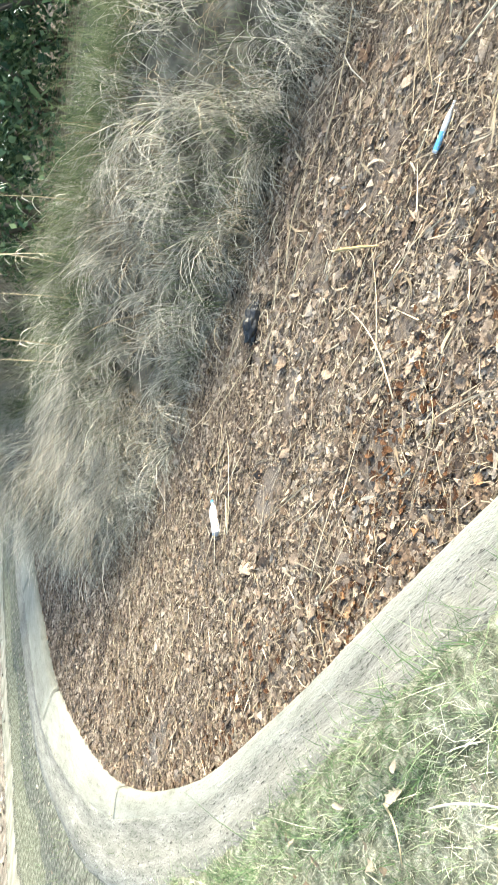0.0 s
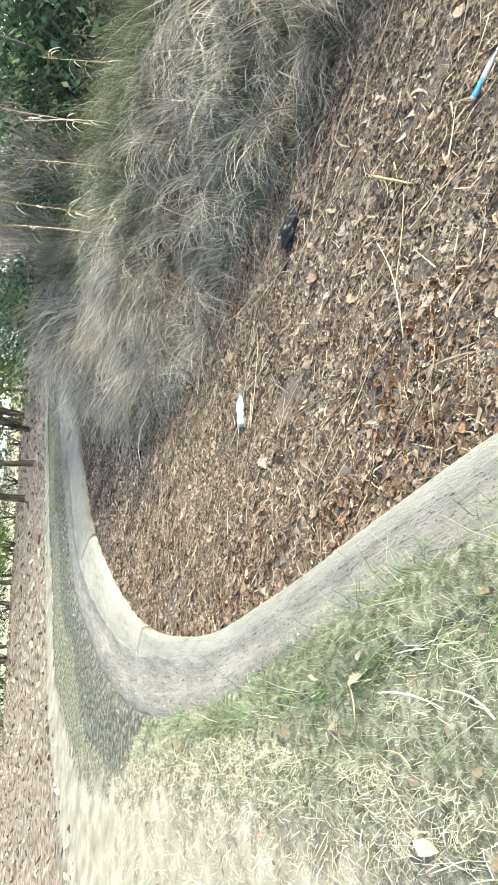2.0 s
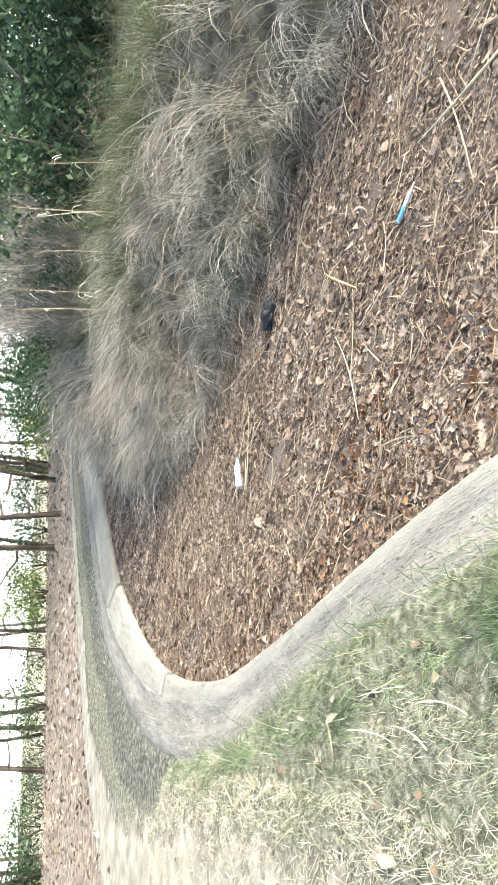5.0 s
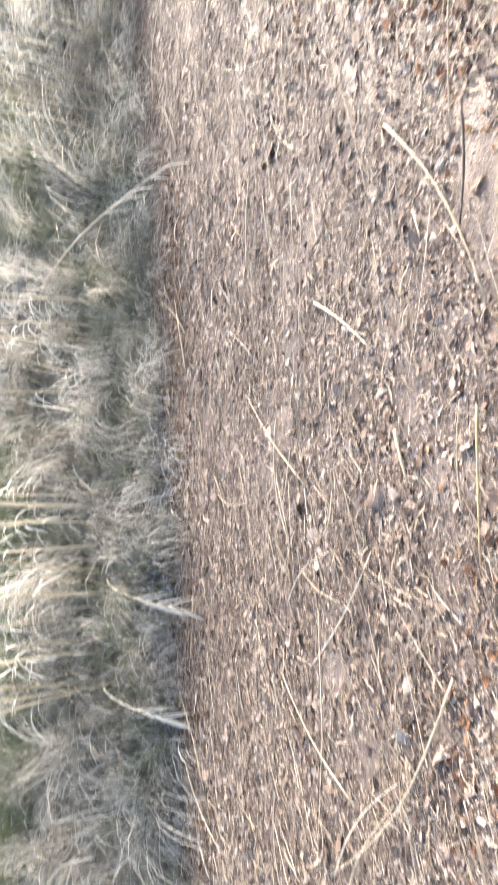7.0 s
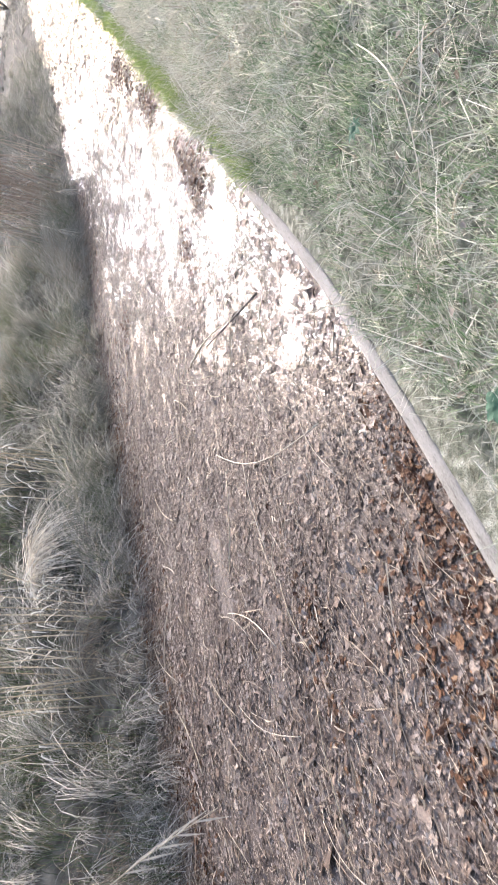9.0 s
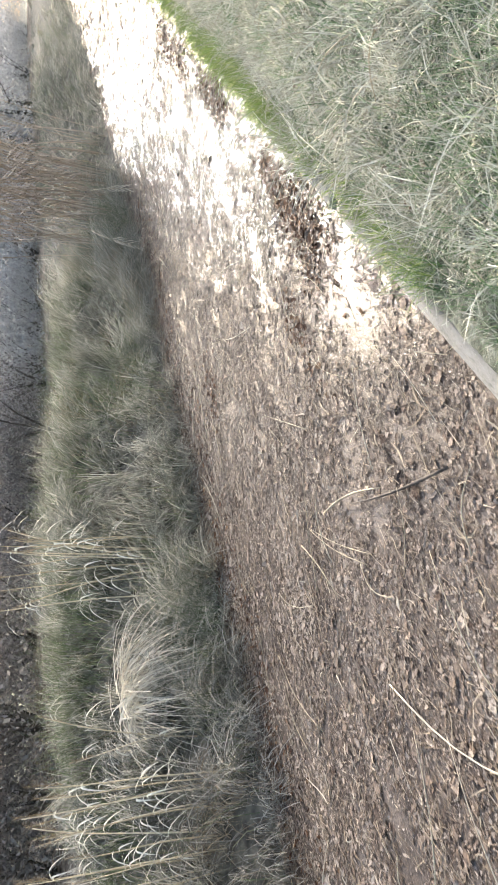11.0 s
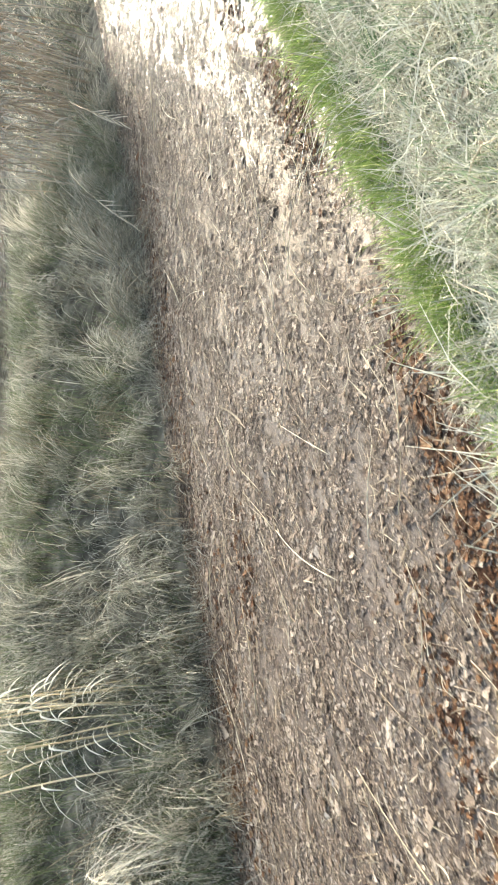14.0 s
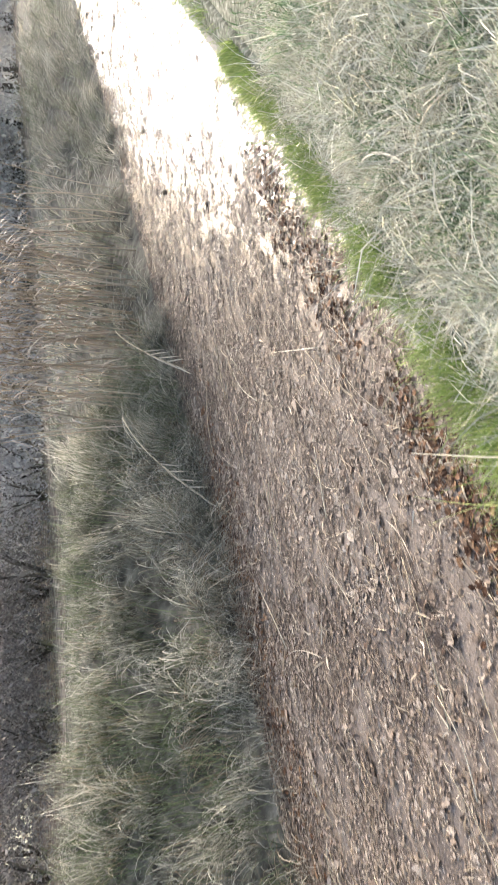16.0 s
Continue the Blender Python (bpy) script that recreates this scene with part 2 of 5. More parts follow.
M_YOUNG = material("young_leaf", [(0.0, (0.09, 0.17, 0.03)), (0.5, (0.17, 0.27, 0.06)), (1.0, (0.30, 0.38, 0.10))], 0.5, 4, 0.2, island=True, translucent=0.4)
M_BAG = material("black_plastic", [(0.3, (0.012, 0.013, 0.016)), (0.7, (0.035, 0.038, 0.045))], 0.35, 12, 0.2, 0.4, 25)
M_WHITE = material("white_plastic", [(0.3, (0.44, 0.46, 0.50)), (0.7, (0.62, 0.63, 0.66))], 0.35, 15, 0.15, 0.4, 30)
M_BLUE = material("blue_print", [(0.3, (0.07, 0.30, 0.58)), (0.7, (0.16, 0.44, 0.72))], 0.4, 15, 0.1)
M_YELLOW = material("yellow_cane", [(0.3, (0.40, 0.29, 0.13)), (0.7, (0.55, 0.43, 0.22))], 0.5, 20, 0.2)
M_CHIP = material("stone_chip", [(0.0, (0.09, 0.09, 0.088)), (0.5, (0.20, 0.20, 0.195)), (1.0, (0.34, 0.34, 0.33))], 0.95, 60, 0.3, 0.3, 90, island=True, spec=0.05)
M_GRIT = material("pale_grit", [(0.0, (0.20, 0.196, 0.175)), (0.5, (0.33, 0.325, 0.295)), (1.0, (0.47, 0.465, 0.43))], 0.95, 60, 0.3, 0.3, 90, island=True, spec=0.05)
M_WEED = material("weed_leaf", [(0.3, (0.05, 0.115, 0.07)), (0.6, (0.09, 0.17, 0.105)), (0.8, (0.15, 0.24, 0.15))], 0.75, 30, 0.2, 0.2, 60, spec=0.1)
M_TWIG = material("dark_twig", [(0.3, (0.06, 0.045, 0.035)), (0.7, (0.15, 0.12, 0.09))], 0.8, 20, 0.3)

# still water, brown and shallow, between the floating leaves
M_WATER = bpy.data.materials.new("pond_water")
M_WATER.use_nodes = True
wt = M_WATER.node_tree
wp = wt.nodes["Principled BSDF"]
wtex = wt.nodes.new("ShaderNodeTexNoise")
wtex.inputs["Scale"].default_value, wtex.inputs["Detail"].default_value = 2.2, 6.0
wco = wt.nodes.new("ShaderNodeTexCoord")
wt.links.new(wco.outputs["Object"], wtex.inputs["Vector"])
wlit = wt.nodes.new("ShaderNodeTexNoise")
wlit.inputs["Scale"].default_value, wlit.inputs["Detail"].default_value, wlit.inputs["Roughness"].default_value = 55.0, 9.0, 0.8
wt.links.new(wco.outputs["Object"], wlit.inputs["Vector"])
wsum = wt.nodes.new("ShaderNodeMath")
wsum.operation = "MULTIPLY_ADD"
wsum.inputs[1].default_value = 1.5
wt.links.new(wlit.outputs["Fac"], wsum.inputs[0])
wsub = wt.nodes.new("ShaderNodeMath")
wsub.operation = "MULTIPLY_ADD"
wsub.inputs[1].default_value, wsub.inputs[2].default_value = 0.8, -0.65
wt.links.new(wtex.outputs["Fac"], wsub.inputs[0])
wt.links.new(wsub.outputs[0], wsum.inputs[2])
wr = wt.nodes.new("ShaderNodeValToRGB")
wr.color_ramp.elements[0].color, wr.color_ramp.elements[1].color = (0.08, 0.062, 0.048, 1), (0.255, 0.206, 0.164, 1)
wr.color_ramp.elements[0].position, wr.color_ramp.elements[1].position = 0.28, 0.72
wt.links.new(wsum.outputs[0], wr.inputs[0])
wt.links.new(wr.outputs[0], wp.inputs["Base Color"])
wp.inputs["Roughness"].default_value, wp.inputs["IOR"].default_value = 0.11, 1.33
wb = wt.nodes.new("ShaderNodeBump")
wfine = wt.nodes.new("ShaderNodeTexNoise")
wfine.inputs["Scale"].default_value, wfine.inputs["Detail"].default_value = 90.0, 4.0
wt.links.new(wco.outputs["Object"], wfine.inputs["Vector"])
wb.inputs["Strength"].default_value, wb.inputs["Distance"].default_value = 0.6, 0.006
wt.links.new(wfine.outputs["Fac"], wb.inputs["Height"])
wt.links.new(wb.outputs[0], wp.inputs["Normal"])

# self-lit surface: its emission stands in for bright sky low between the trees
M_SKYGLOW = bpy.data.materials.new("sky_glow")
M_SKYGLOW.use_nodes = True
bp = M_SKYGLOW.node_tree.nodes["Principled BSDF"]
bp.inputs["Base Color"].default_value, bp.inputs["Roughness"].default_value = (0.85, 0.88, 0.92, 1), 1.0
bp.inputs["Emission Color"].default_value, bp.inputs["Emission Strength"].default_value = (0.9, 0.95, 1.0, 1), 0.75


# ---- mesh helpers ----
def mesh_of(name, verts, faces, mats, index=None):
    """A mesh from arrays: verts (n, 3), faces (m, 3) or (m, 4)."""
    me = bpy.data.meshes.new(name)
    verts, faces = np.asarray(verts, np.float32), np.asarray(faces, np.int32)
    k = faces.shape[1]
    me.vertices.add(len(verts))
    me.vertices.foreach_set("co", verts.ravel())
    me.loops.add(faces.size)
    me.loops.foreach_set("vertex_index", faces.ravel())
    me.polygons.add(len(faces))
    me.polygons.foreach_set("loop_start", np.arange(0, faces.size, k, dtype=np.int32))
    me.polygons.foreach_set("loop_total", np.full(len(faces), k, np.int32))
    if index is not None:
        me.polygons.foreach_set("material_index", np.asarray(index, np.int32))
    for m in mats if isinstance(mats, (list, tuple)) else [mats]:
        me.materials.append(m)
    me.update(calc_edges=True)
    me.validate()
    return me


def smooth(me):
    me.polygons.foreach_set("use_smooth", np.ones(len(me.polygons), bool))
    return me


def part(name, bm, mat, parent=None, label=""):
    """Links a bmesh as one mesh object, under a thing or a part."""
    me = bpy.data.meshes.new(name)
    bm.to_mesh(me)
    bm.free()
    me.materials.append(mat)
    smooth(me)
    ob = new(name, me)
    if parent:
        ob.parent = parent
    if label:
        ob["label"] = label
    return ob


def polyline(points, step):
    """A smooth line through points (Catmull-Rom), in even steps."""
    p = np.array(points, float)
    p = np.vstack([2 * p[0] - p[1], p, 2 * p[-1] - p[-2]])
    out = []
    for a, b, c, d in zip(p, p[1:], p[2:], p[3:]):
        n = max(2, int(np.linalg.norm(c - b) / step * 2))
        t = np.linspace(0, 1, n, endpoint=False)[:, None]
        out.append(0.5 * (2 * b + (c - a) * t + (2 * a - 5 * b + 4 * c - d) * t**2 + (3 * b - a - 3 * c + d) * t**3))
    q = np.vstack(out + [p[-2:-1]])
    s = np.r_[0, np.cumsum(np.linalg.norm(np.diff(q, axis=0), axis=1))]
    u = np.linspace(0, s[-1], max(2, int(s[-1] / step)))
    return np.stack([np.interp(u, s, q[:, k]) for k in range(q.shape[1])], 1)


def side(points, line):
    """Signed distance of points (n, 2) to a line: positive on the line's left."""
    best, sign = np.full(len(points), 1e9), np.ones(len(points))
    for a, b in zip(line, line[1:]):
        d = b - a
        t = np.clip(((points - a) @ d) / (d @ d), 0, 1)
        off = points - a - t[:, None] * d
        r = np.hypot(off[:, 0], off[:, 1])
        c = d[0] * off[:, 1] - d[1] * off[:, 0]
        near = r < best - 1e-9
        best[near], sign[near] = r[near], np.sign(c[near])
    return best * np.where(sign == 0, 1, sign)


def hills(x, y, size, seed=0.0):
    """Smooth waves that serve as cheap noise, about -1 to 1."""
    return (np.sin(x / size + 1.3 * seed + 1.7 * np.sin(y / size * 0.8 + seed)) + np.sin(y / size * 1.27 + 2.1 * seed + 1.3 * np.sin(x / size * 0.63))) / 2


# ---- the plan: the kerb's foot and the far bank's edge, both from the far bend to the far end ----
KERB = polyline([(-11.2, 26), (-10.9, 17), (-10.6, 13), (-10.2, 10.5), (-9.5, 8.3), (-8.5, 5.9), (-7.3, 4.3), (-5.8, 2.92), (-4.15, 2.05), (-2.8, 1.67),
                 (-1.7, 1.45), (-0.9, 1.28), (0.3, 0.97), (1.6, 0.76), (3.1, 0.68), (4.3, 0.68), (5.2, 0.72), (6.2, 0.80), (7.9, 1.07), (9.2, 1.28),
                 (10.2, 1.40), (11.5, 1.61), (13.5, 1.9), (15, 2.15), (18.5, 2.75), (26, 4.0), (45, 7.5), (70, 12)], 0.25)
BANK = polyline([(-9.3, 26), (-9.3, 17), (-9.2, 13), (-8.9, 9.7), (-8.4, 8.2), (-7.7, 7.2), (-6.8, 6.35), (-5.8, 5.45), (-4.9, 4.8), (-4.1, 4.42), (-3.2, 4.25), (-2.3, 4.12), (-1.4, 3.92), (0, 3.9), (1.5, 3.84),
                 (3.5, 3.78), (5.2, 3.9), (7, 4.14), (9, 4.37), (11, 4.52), (14.5, 4.82), (18.5, 5.37), (26, 6.4), (45, 9.8), (70, 14.5)], 0.3)
KERB_SHORT, BANK_SHORT = KERB[::2], BANK[::2]
TRACK = polyline([(-15, 26), (-13.4, 16), (-12.5, 10.3), (-11.7, 7.3), (-10.95, 5.0), (-10.0, 3.2), (-8.55, 1.85), (-6.8, 0.9), (-4.95, 0.2), (-3.3, -0.4), (-1.9, -1.0), (0, -2.3), (4, -4.4), (14, -8.6), (40, -16)], 0.5)


def rim_width(x):
    """The rim is broad round the bend and narrow along the lawn."""
    return 0.60 + 0.25 * np.clip((1.5 - x) / 2, 0, 1) + 0.8 * np.clip((-2.2 - x) / 4.0, 0, 1) + 1.7 * np.clip((-5.0 - x) / 3.2, 0, 1)


def apron_reach(x):
    """How far out from the kerb's foot the concrete reaches, by x."""
    return 0.128 * rim_width(x) + 0.33 * (1.1 - 0.32 * np.clip((x + 4.0) / 2.5, 0, 1) - 0.43 * np.clip((x - 0.2) / 2.4, 0, 1))


def ground_height(p):
    """The ground's height, and which surface lies there: 0 lawn, 1 path, 2 forest floor, 3 mud, 4 bank, 5 field."""
    k, b = side(p, KERB_SHORT), side(p, BANK_SHORT)
    x, y = p[:, 0], p[:, 1]
    out = -k
    lawn = 0.165 + 0.055 * np.clip((out - 0.34) / 0.5, 0, 1) + 0.02 * hills(x, y, 0.7) * np.clip((out - 0.34) / 0.3, 0, 1) + 0.05 * np.clip((out - 0.5) / 3, 0, 1)
    lawn = np.where(out < 0.6 + 0.5 * np.clip((-4.5 - x) / 2, 0, 1), np.where(x > 0.6, 0.05 + (lawn - 0.05) * np.clip((out - 0.1) / 0.35, 0, 1), np.minimum(lawn, np.interp(out / apron_reach(x), (0, 0.2, 0.3, 0.5, 0.7, 0.88, 1.06, 1.6), (-0.06, -0.06, 0.04, 0.07, 0.105, 0.14, 0.18, 0.3)))), lawn)
    bank = -0.03 + 0.42 * np.clip(b / 1.6, 0, 1) + 0.05 * hills(x, y, 0.6, 2) * np.clip(b / 0.4, 0, 1)
    bank = bank + np.clip((b - 1.0) / 1.4, 0, 1) * (0.3 * np.clip((x + 6) / 2.5, 0, 1) + 0.12 * np.clip((x - 2.5) / 4, 0, 1))
    bank = bank + 0.28 * np.clip((b - 0.8) / 1.4, 0, 1) * np.exp(-((x - 10.3) / 2.2) ** 2)
    bank = bank + 0.52 * np.clip((b - 0.1) / 0.6, 0, 1) * np.clip((-4.8 - x) / 1.4, 0, 1)
    z = np.where(k > 0, np.where(b > 0, bank, -0.30 + 0.27 * np.clip((0.35 + b) / 0.35, 0, 1)), lawn)
    far = np.hypot(x, y)
    west = np.clip((-x - 20) / 60, 0, 1) + np.clip((y - 22) / 60, 0, 1)
    z = z - 7 * np.clip(west, 0, 1.2) ** 1.3
    kind = np.zeros(len(p), int)
    kind[(k > 0) & (b <= 0)] = 3
    kind[b > 0] = 4
    kind[(b > 4.5)] = 2
    track = side(p, TRACK)
    rough = 0.47 + 1.05 * np.clip((-4.3 - x) / 2.6, 0, 1) + 0.14 * hills(x, y, 0.5, 3) + 0.05 * hills(x, y, 0.2, 5)
    kind[(k <= 0) & (out < rough) & (x < -2.6)] = 6
    kind[(k <= 0) & (track < 0)] = 2
    kind[(far > 75) & (kind != 3)] = 5
    return z, kind, k, b


def graded(lo, hi, step, reach):
    mid = np.arange(lo, hi + step / 2, step)
    grow, s, at = [], step, 0.0
    while at < reach:
        s *= 1.22
        at += s
        grow.append(at)
    grow = np.array(grow)
    return np.r_[lo - grow[::-1], mid, hi + grow]


gx, gy = graded(-14, 16, 0.1, 1500), graded(-3, 9, 0.1, 1500)
GX, GY = np.meshgrid(gx, gy, indexing="ij")
gp = np.stack([GX.ravel(), GY.ravel()], 1)
gz, gk, _, _ = ground_height(gp)
nx, ny = len(gx), len(gy)
ii, jj = np.meshgrid(np.arange(nx - 1), np.arange(ny - 1), indexing="ij")
a0 = (ii * ny + jj).ravel()
quads = np.stack([a0, a0 + ny, a0 + ny + 1, a0 + 1], 1)
ground = new("ground", smooth(mesh_of("ground", np.c_[gp, gz], quads, [M_LAWN, M_PATH, M_FOREST, M_MUD, M_BANK, M_FIELD, M_GRAVEL], gk[quads[:, 0]])))
tagged(ground, "lawn, pale dirt path and leaf-covered woodland ground round the pond", "ground", kind="structure")

# trodden dirt path along the wood's edge
tl = polyline(TRACK, 0.06)
tl = tl[(tl[:, 0] < 36) & (tl[:, 1] < 22)]
td = np.gradient(tl, axis=0)
td /= np.linalg.norm(td, axis=1)[:, None]
tn = np.stack([-td[:, 1], td[:, 0]], 1)
half = 0.48 + 1.0 * np.clip((tl[:, 0] + 11) / 5.5, 0, 1)
rag = [np.convolve(rng.normal(0, 1, len(tl)), np.ones(n) / n, "same") for n in (3, 3, 15, 15)]
cols = []
for s in np.linspace(-1, 1, 11):
    ragged = 0.02 * rag[0 if s < 0 else 1] + 0.1 * rag[2 if s < 0 else 3]
    q = tl + tn * (s * half * (1 + ragged * abs(s)))[:, None]
    cols.append(np.c_[q, ground_height(q)[0] + 0.016 - 0.025 * abs(s) ** 6])
pv = np.stack(cols, 1)
M_TRACK = M_PATH.copy()
M_TRACK.name = "worn_path"
tn_, tk = M_TRACK.node_tree.nodes, M_TRACK.node_tree.links
worn, wear, reach_, cut, clear, blend = [tn_.new(k) for k in ("ShaderNodeAttribute", "ShaderNodeTexNoise", "ShaderNodeMath", "ShaderNodeMapRange", "ShaderNodeBsdfTransparent", "ShaderNodeMixShader")]
worn.attribute_name = "edge"
wear.inputs["Scale"].default_value, wear.inputs["Detail"].default_value, wear.inputs["Roughness"].default_value = 5.0, 8.0, 0.75
tk.new(tn_["Texture Coordinate"].outputs["Object"], wear.inputs["Vector"])
reach_.operation = "MULTIPLY_ADD"
reach_.inputs[1].default_value = 1.3
tk.new(wear.outputs["Fac"], reach_.inputs[0])
tk.new(worn.outputs["Fac"], reach_.inputs[2])
cut.inputs["From Min"].default_value, cut.inputs["From Max"].default_value = 1.22, 1.5
tk.new(reach_.outputs[0], cut.inputs["Value"])
tk.new(cut.outputs[0], blend.inputs[0])
tk.new(tn_["Principled BSDF"].outputs[0], blend.inputs[1])
tk.new(clear.outputs[0], blend.inputs[2])
tk.new(blend.outputs[0], tn_["Material Output"].inputs["Surface"])
pi, pj = np.meshgrid(np.arange(len(tl) - 1), np.arange(10), indexing="ij")
pa = (pi * 11 + pj).ravel()
path_mesh = smooth(mesh_of("path", pv.reshape(-1, 3), np.stack([pa, pa + 11, pa + 12, pa + 1], 1), M_TRACK))
path_mesh.attributes.new("edge", "FLOAT", "POINT").data.foreach_set("value", np.tile(np.abs(np.linspace(-1, 1, 11)), len(tl)).astype(np.float32))
tagged(new("path", path_mesh), "pale trodden dirt path along the edge of the wood", "path", kind="structure")

# water sheet between kerb and bank
def match_lines():
    """Pairs of points across the channel, kerb to bank."""
    out = []
    for p in KERB:
        d = np.hypot(*(BANK - p).T)
        out.append(BANK[d.argmin()])
    far = np.array(out)
    s = np.ones(9) / 9
    pad = np.pad(far, ((4, 4), (0, 0)), mode="edge")
    return KERB, np.stack([np.convolve(pad[:, c], s, "valid") for c in (0, 1)], 1)


NEAR, FAR = match_lines()
wv = np.empty((len(NEAR), 2, 3))
wide = FAR - NEAR
wv[:, 0, :2], wv[:, 1, :2], wv[:, :, 2] = NEAR - 0.02 * wide, FAR + 0.16 * wide, 0.0
wi = np.arange(len(NEAR) - 1) * 2
water = new("water", mesh_of("water", wv.reshape(-1, 3), np.stack([wi, wi + 2, wi + 3, wi + 1], 1), M_WATER))
tagged(water, "still brown pond water, almost covered by floating dead leaves", "water", kind="structure")

# ---- kerb: cast segments with a rough apron behind ----
RIM = [(0.0, -0.35), (-0.004, 0.0), (0.0, 0.055), (0.008, 0.078), (0.026, 0.089), (0.06, 0.096), (0.095, 0.1), (0.128, 0.101), (0.145, 0.096), (0.15, -0.2)]
APRON = [(-0.04, 0.085), (-0.02, 0.1), (0.0, 0.106), (0.03, 0.108), (0.06, 0.11), (0.11, 0.118), (0.17, 0.142), (0.225, 0.168), (0.30, 0.180), (0.37, 0.184), (0.42, 0.165), (0.42, -0.2)]


def sweep(line, profile, rough, seed, widen=None, shift=0.0, crest=((0, 1), (0, 0))):
    """Sweeps a profile of (outward, up) along a line on the ground; crest: shares, by outward, of the rise round the bend."""
    rise = 0.08 * np.clip((-5.2 - line[:, 0]) / 2.6, 0, 1)
    d = np.gradient(line, axis=0)
    d /= np.linalg.norm(d, axis=1)[:, None]
    outward = np.stack([d[:, 1], -d[:, 0]], 1)
    r = np.random.default_rng(seed)
    ease = np.convolve(np.pad(r.normal(0, 1, len(line)), 3, mode='edge'), np.ones(7) / 7, 'valid') * rough * 2
    v = []
    for n, (o, z) in enumerate(profile):
        w = shift + (o if widen is None else o * widen)
        xy = line + outward * (np.asarray(w).reshape(-1, 1) + (0.5 * ease[:, None] + r.normal(0, rough * 0.5, (len(line), 1)) if z > -0.1 else 0))
        lift = rise * np.interp(o, *crest) if z > 0 else 0.0
        v.append(np.c_[xy, np.full(len(line), z) + lift + (ease * 0.6 + r.normal(0, rough * 0.5, len(line)) if z > 0 else 0)])
    v = np.stack(v, 1)
    m, k = v.shape[:2]
    i, j = np.meshgrid(np.arange(m - 1), np.arange(k - 1), indexing="ij")
    a = (i * k + j).ravel()
    f = np.stack([a, a + k, a + k + 1, a + 1], 1)
    verts, faces = v.reshape(-1, 3), f
    caps = np.array([[0, j, j + 1, k - 1] for j in range(1, k - 2)] + [[(m - 1) * k, (m - 1) * k + k - 1, (m - 1) * k + j + 1, (m - 1) * k + j] for j in range(1, k - 2)])
    return verts, np.vstack([faces, caps])


def swept(name, line, verts, faces, mat, start=0.0):
    """A mesh of a sweep that carries how far along and across it each point lies."""
    me = smooth(mesh_of(name, verts, faces, mat))
    k = len(verts) // len(line)
    u = np.r_[0, np.cumsum(np.linalg.norm(np.diff(line, axis=0), axis=1))] + start
    va = verts.reshape(len(line), k, 3)
    w = np.cumsum(np.linalg.norm(np.diff(va[len(line) // 2], axis=0, prepend=va[len(line) // 2][:1]), axis=1))
    run_at = np.stack([np.repeat(u, k), np.tile(w, len(line)), np.zeros(len(verts))], 1).astype(np.float32)
    me.attributes.new("run", "FLOAT_VECTOR", "POINT").data.foreach_set("vector", run_at.ravel())
    return new(name, me)


kerb = tagged(new("kerb"), "pale concrete kerb with cast joints and a rough grey apron along the pond", "kerb", kind="structure")
line = polyline(KERB, 0.045)
run = np.r_[0, np.cumsum(np.linalg.norm(np.diff(line, axis=0), axis=1))]
joint = run[np.hypot(*(line - np.array((-5.72, 2.86))).T).argmin()]
cuts = np.r_[0, np.arange(joint % 3.6, joint + 0.1, 3.6), np.arange(joint + 7.2, run[-1], 7.2), run[-1]]


for n, (a, b) in enumerate(zip(cuts, cuts[1:])):
    some = line[(run > a + 0.012) & (run < b - 0.012)]
    if len(some) < 3:
        continue
    # segments past x = 1.5 get the warmer concrete
    on_straight = some[:, 0].mean() > 1.5
    v, f = sweep(some, RIM, 0.001 if on_straight else 0.0018, 10 + n, rim_width(some[:, 0]), crest=((0, 0.128), (0, 1)))
    ob = swept("kerb_segment", some, v, f, M_WARMCONC if on_straight else M_CONC, a)
    ob.parent = kerb
ap = line[(run > cuts[1]) & (line[:, 0] < 2.6)]
v, f = sweep(ap, APRON, 0.0045, 3, (1.1 - 0.32 * np.clip((ap[:, 0] + 4.0) / 2.5, 0, 1) - 0.43 * np.clip((ap[:, 0] - 0.2) / 2.4, 0, 1)), 0.128 * rim_width(ap[:, 0]), crest=((0, 0.42), (1, 0)))
apron = swept("apron", ap, v, f, M_APRON)
apron.parent = kerb
es = line[(line[:, 0] > 1.6) & (line[:, 0] < 40)]
v, f = sweep(es, [(-0.03, 0.02), (-0.012, 0.088), (0.0, 0.096), (0.05, 0.104), (0.11, 0.118), (0.18, 0.135), (0.22, 0.1), (0.22, -0.1)], 0.004, 5, None, 0.128 * rim_width(es[:, 0]))
near_ap = ap[ap[:, 0] > -4.2]
v2, f2 = sweep(near_ap, [(-0.04, 0.02), (-0.015, 0.165), (0.0, 0.181), (0.04, 0.193), (0.11, 0.2), (0.2, 0.208), (0.28, 0.19), (0.28, 0.0)], 0.004, 6, None, 0.128 * rim_width(near_ap[:, 0]) + 0.30 * (1.1 - 0.32 * np.clip((near_ap[:, 0] + 4.0) / 2.5, 0, 1) - 0.43 * np.clip((near_ap[:, 0] - 0.2) / 2.4, 0, 1)))
edge = new("earth_edge", smooth(mesh_of("earth_edge", v2, f2, M_LAWN)))
edge.parent = kerb
earth = new("earth_edge", smooth(mesh_of("earth_edge", v, f, M_LAWN)))
earth.parent = kerb


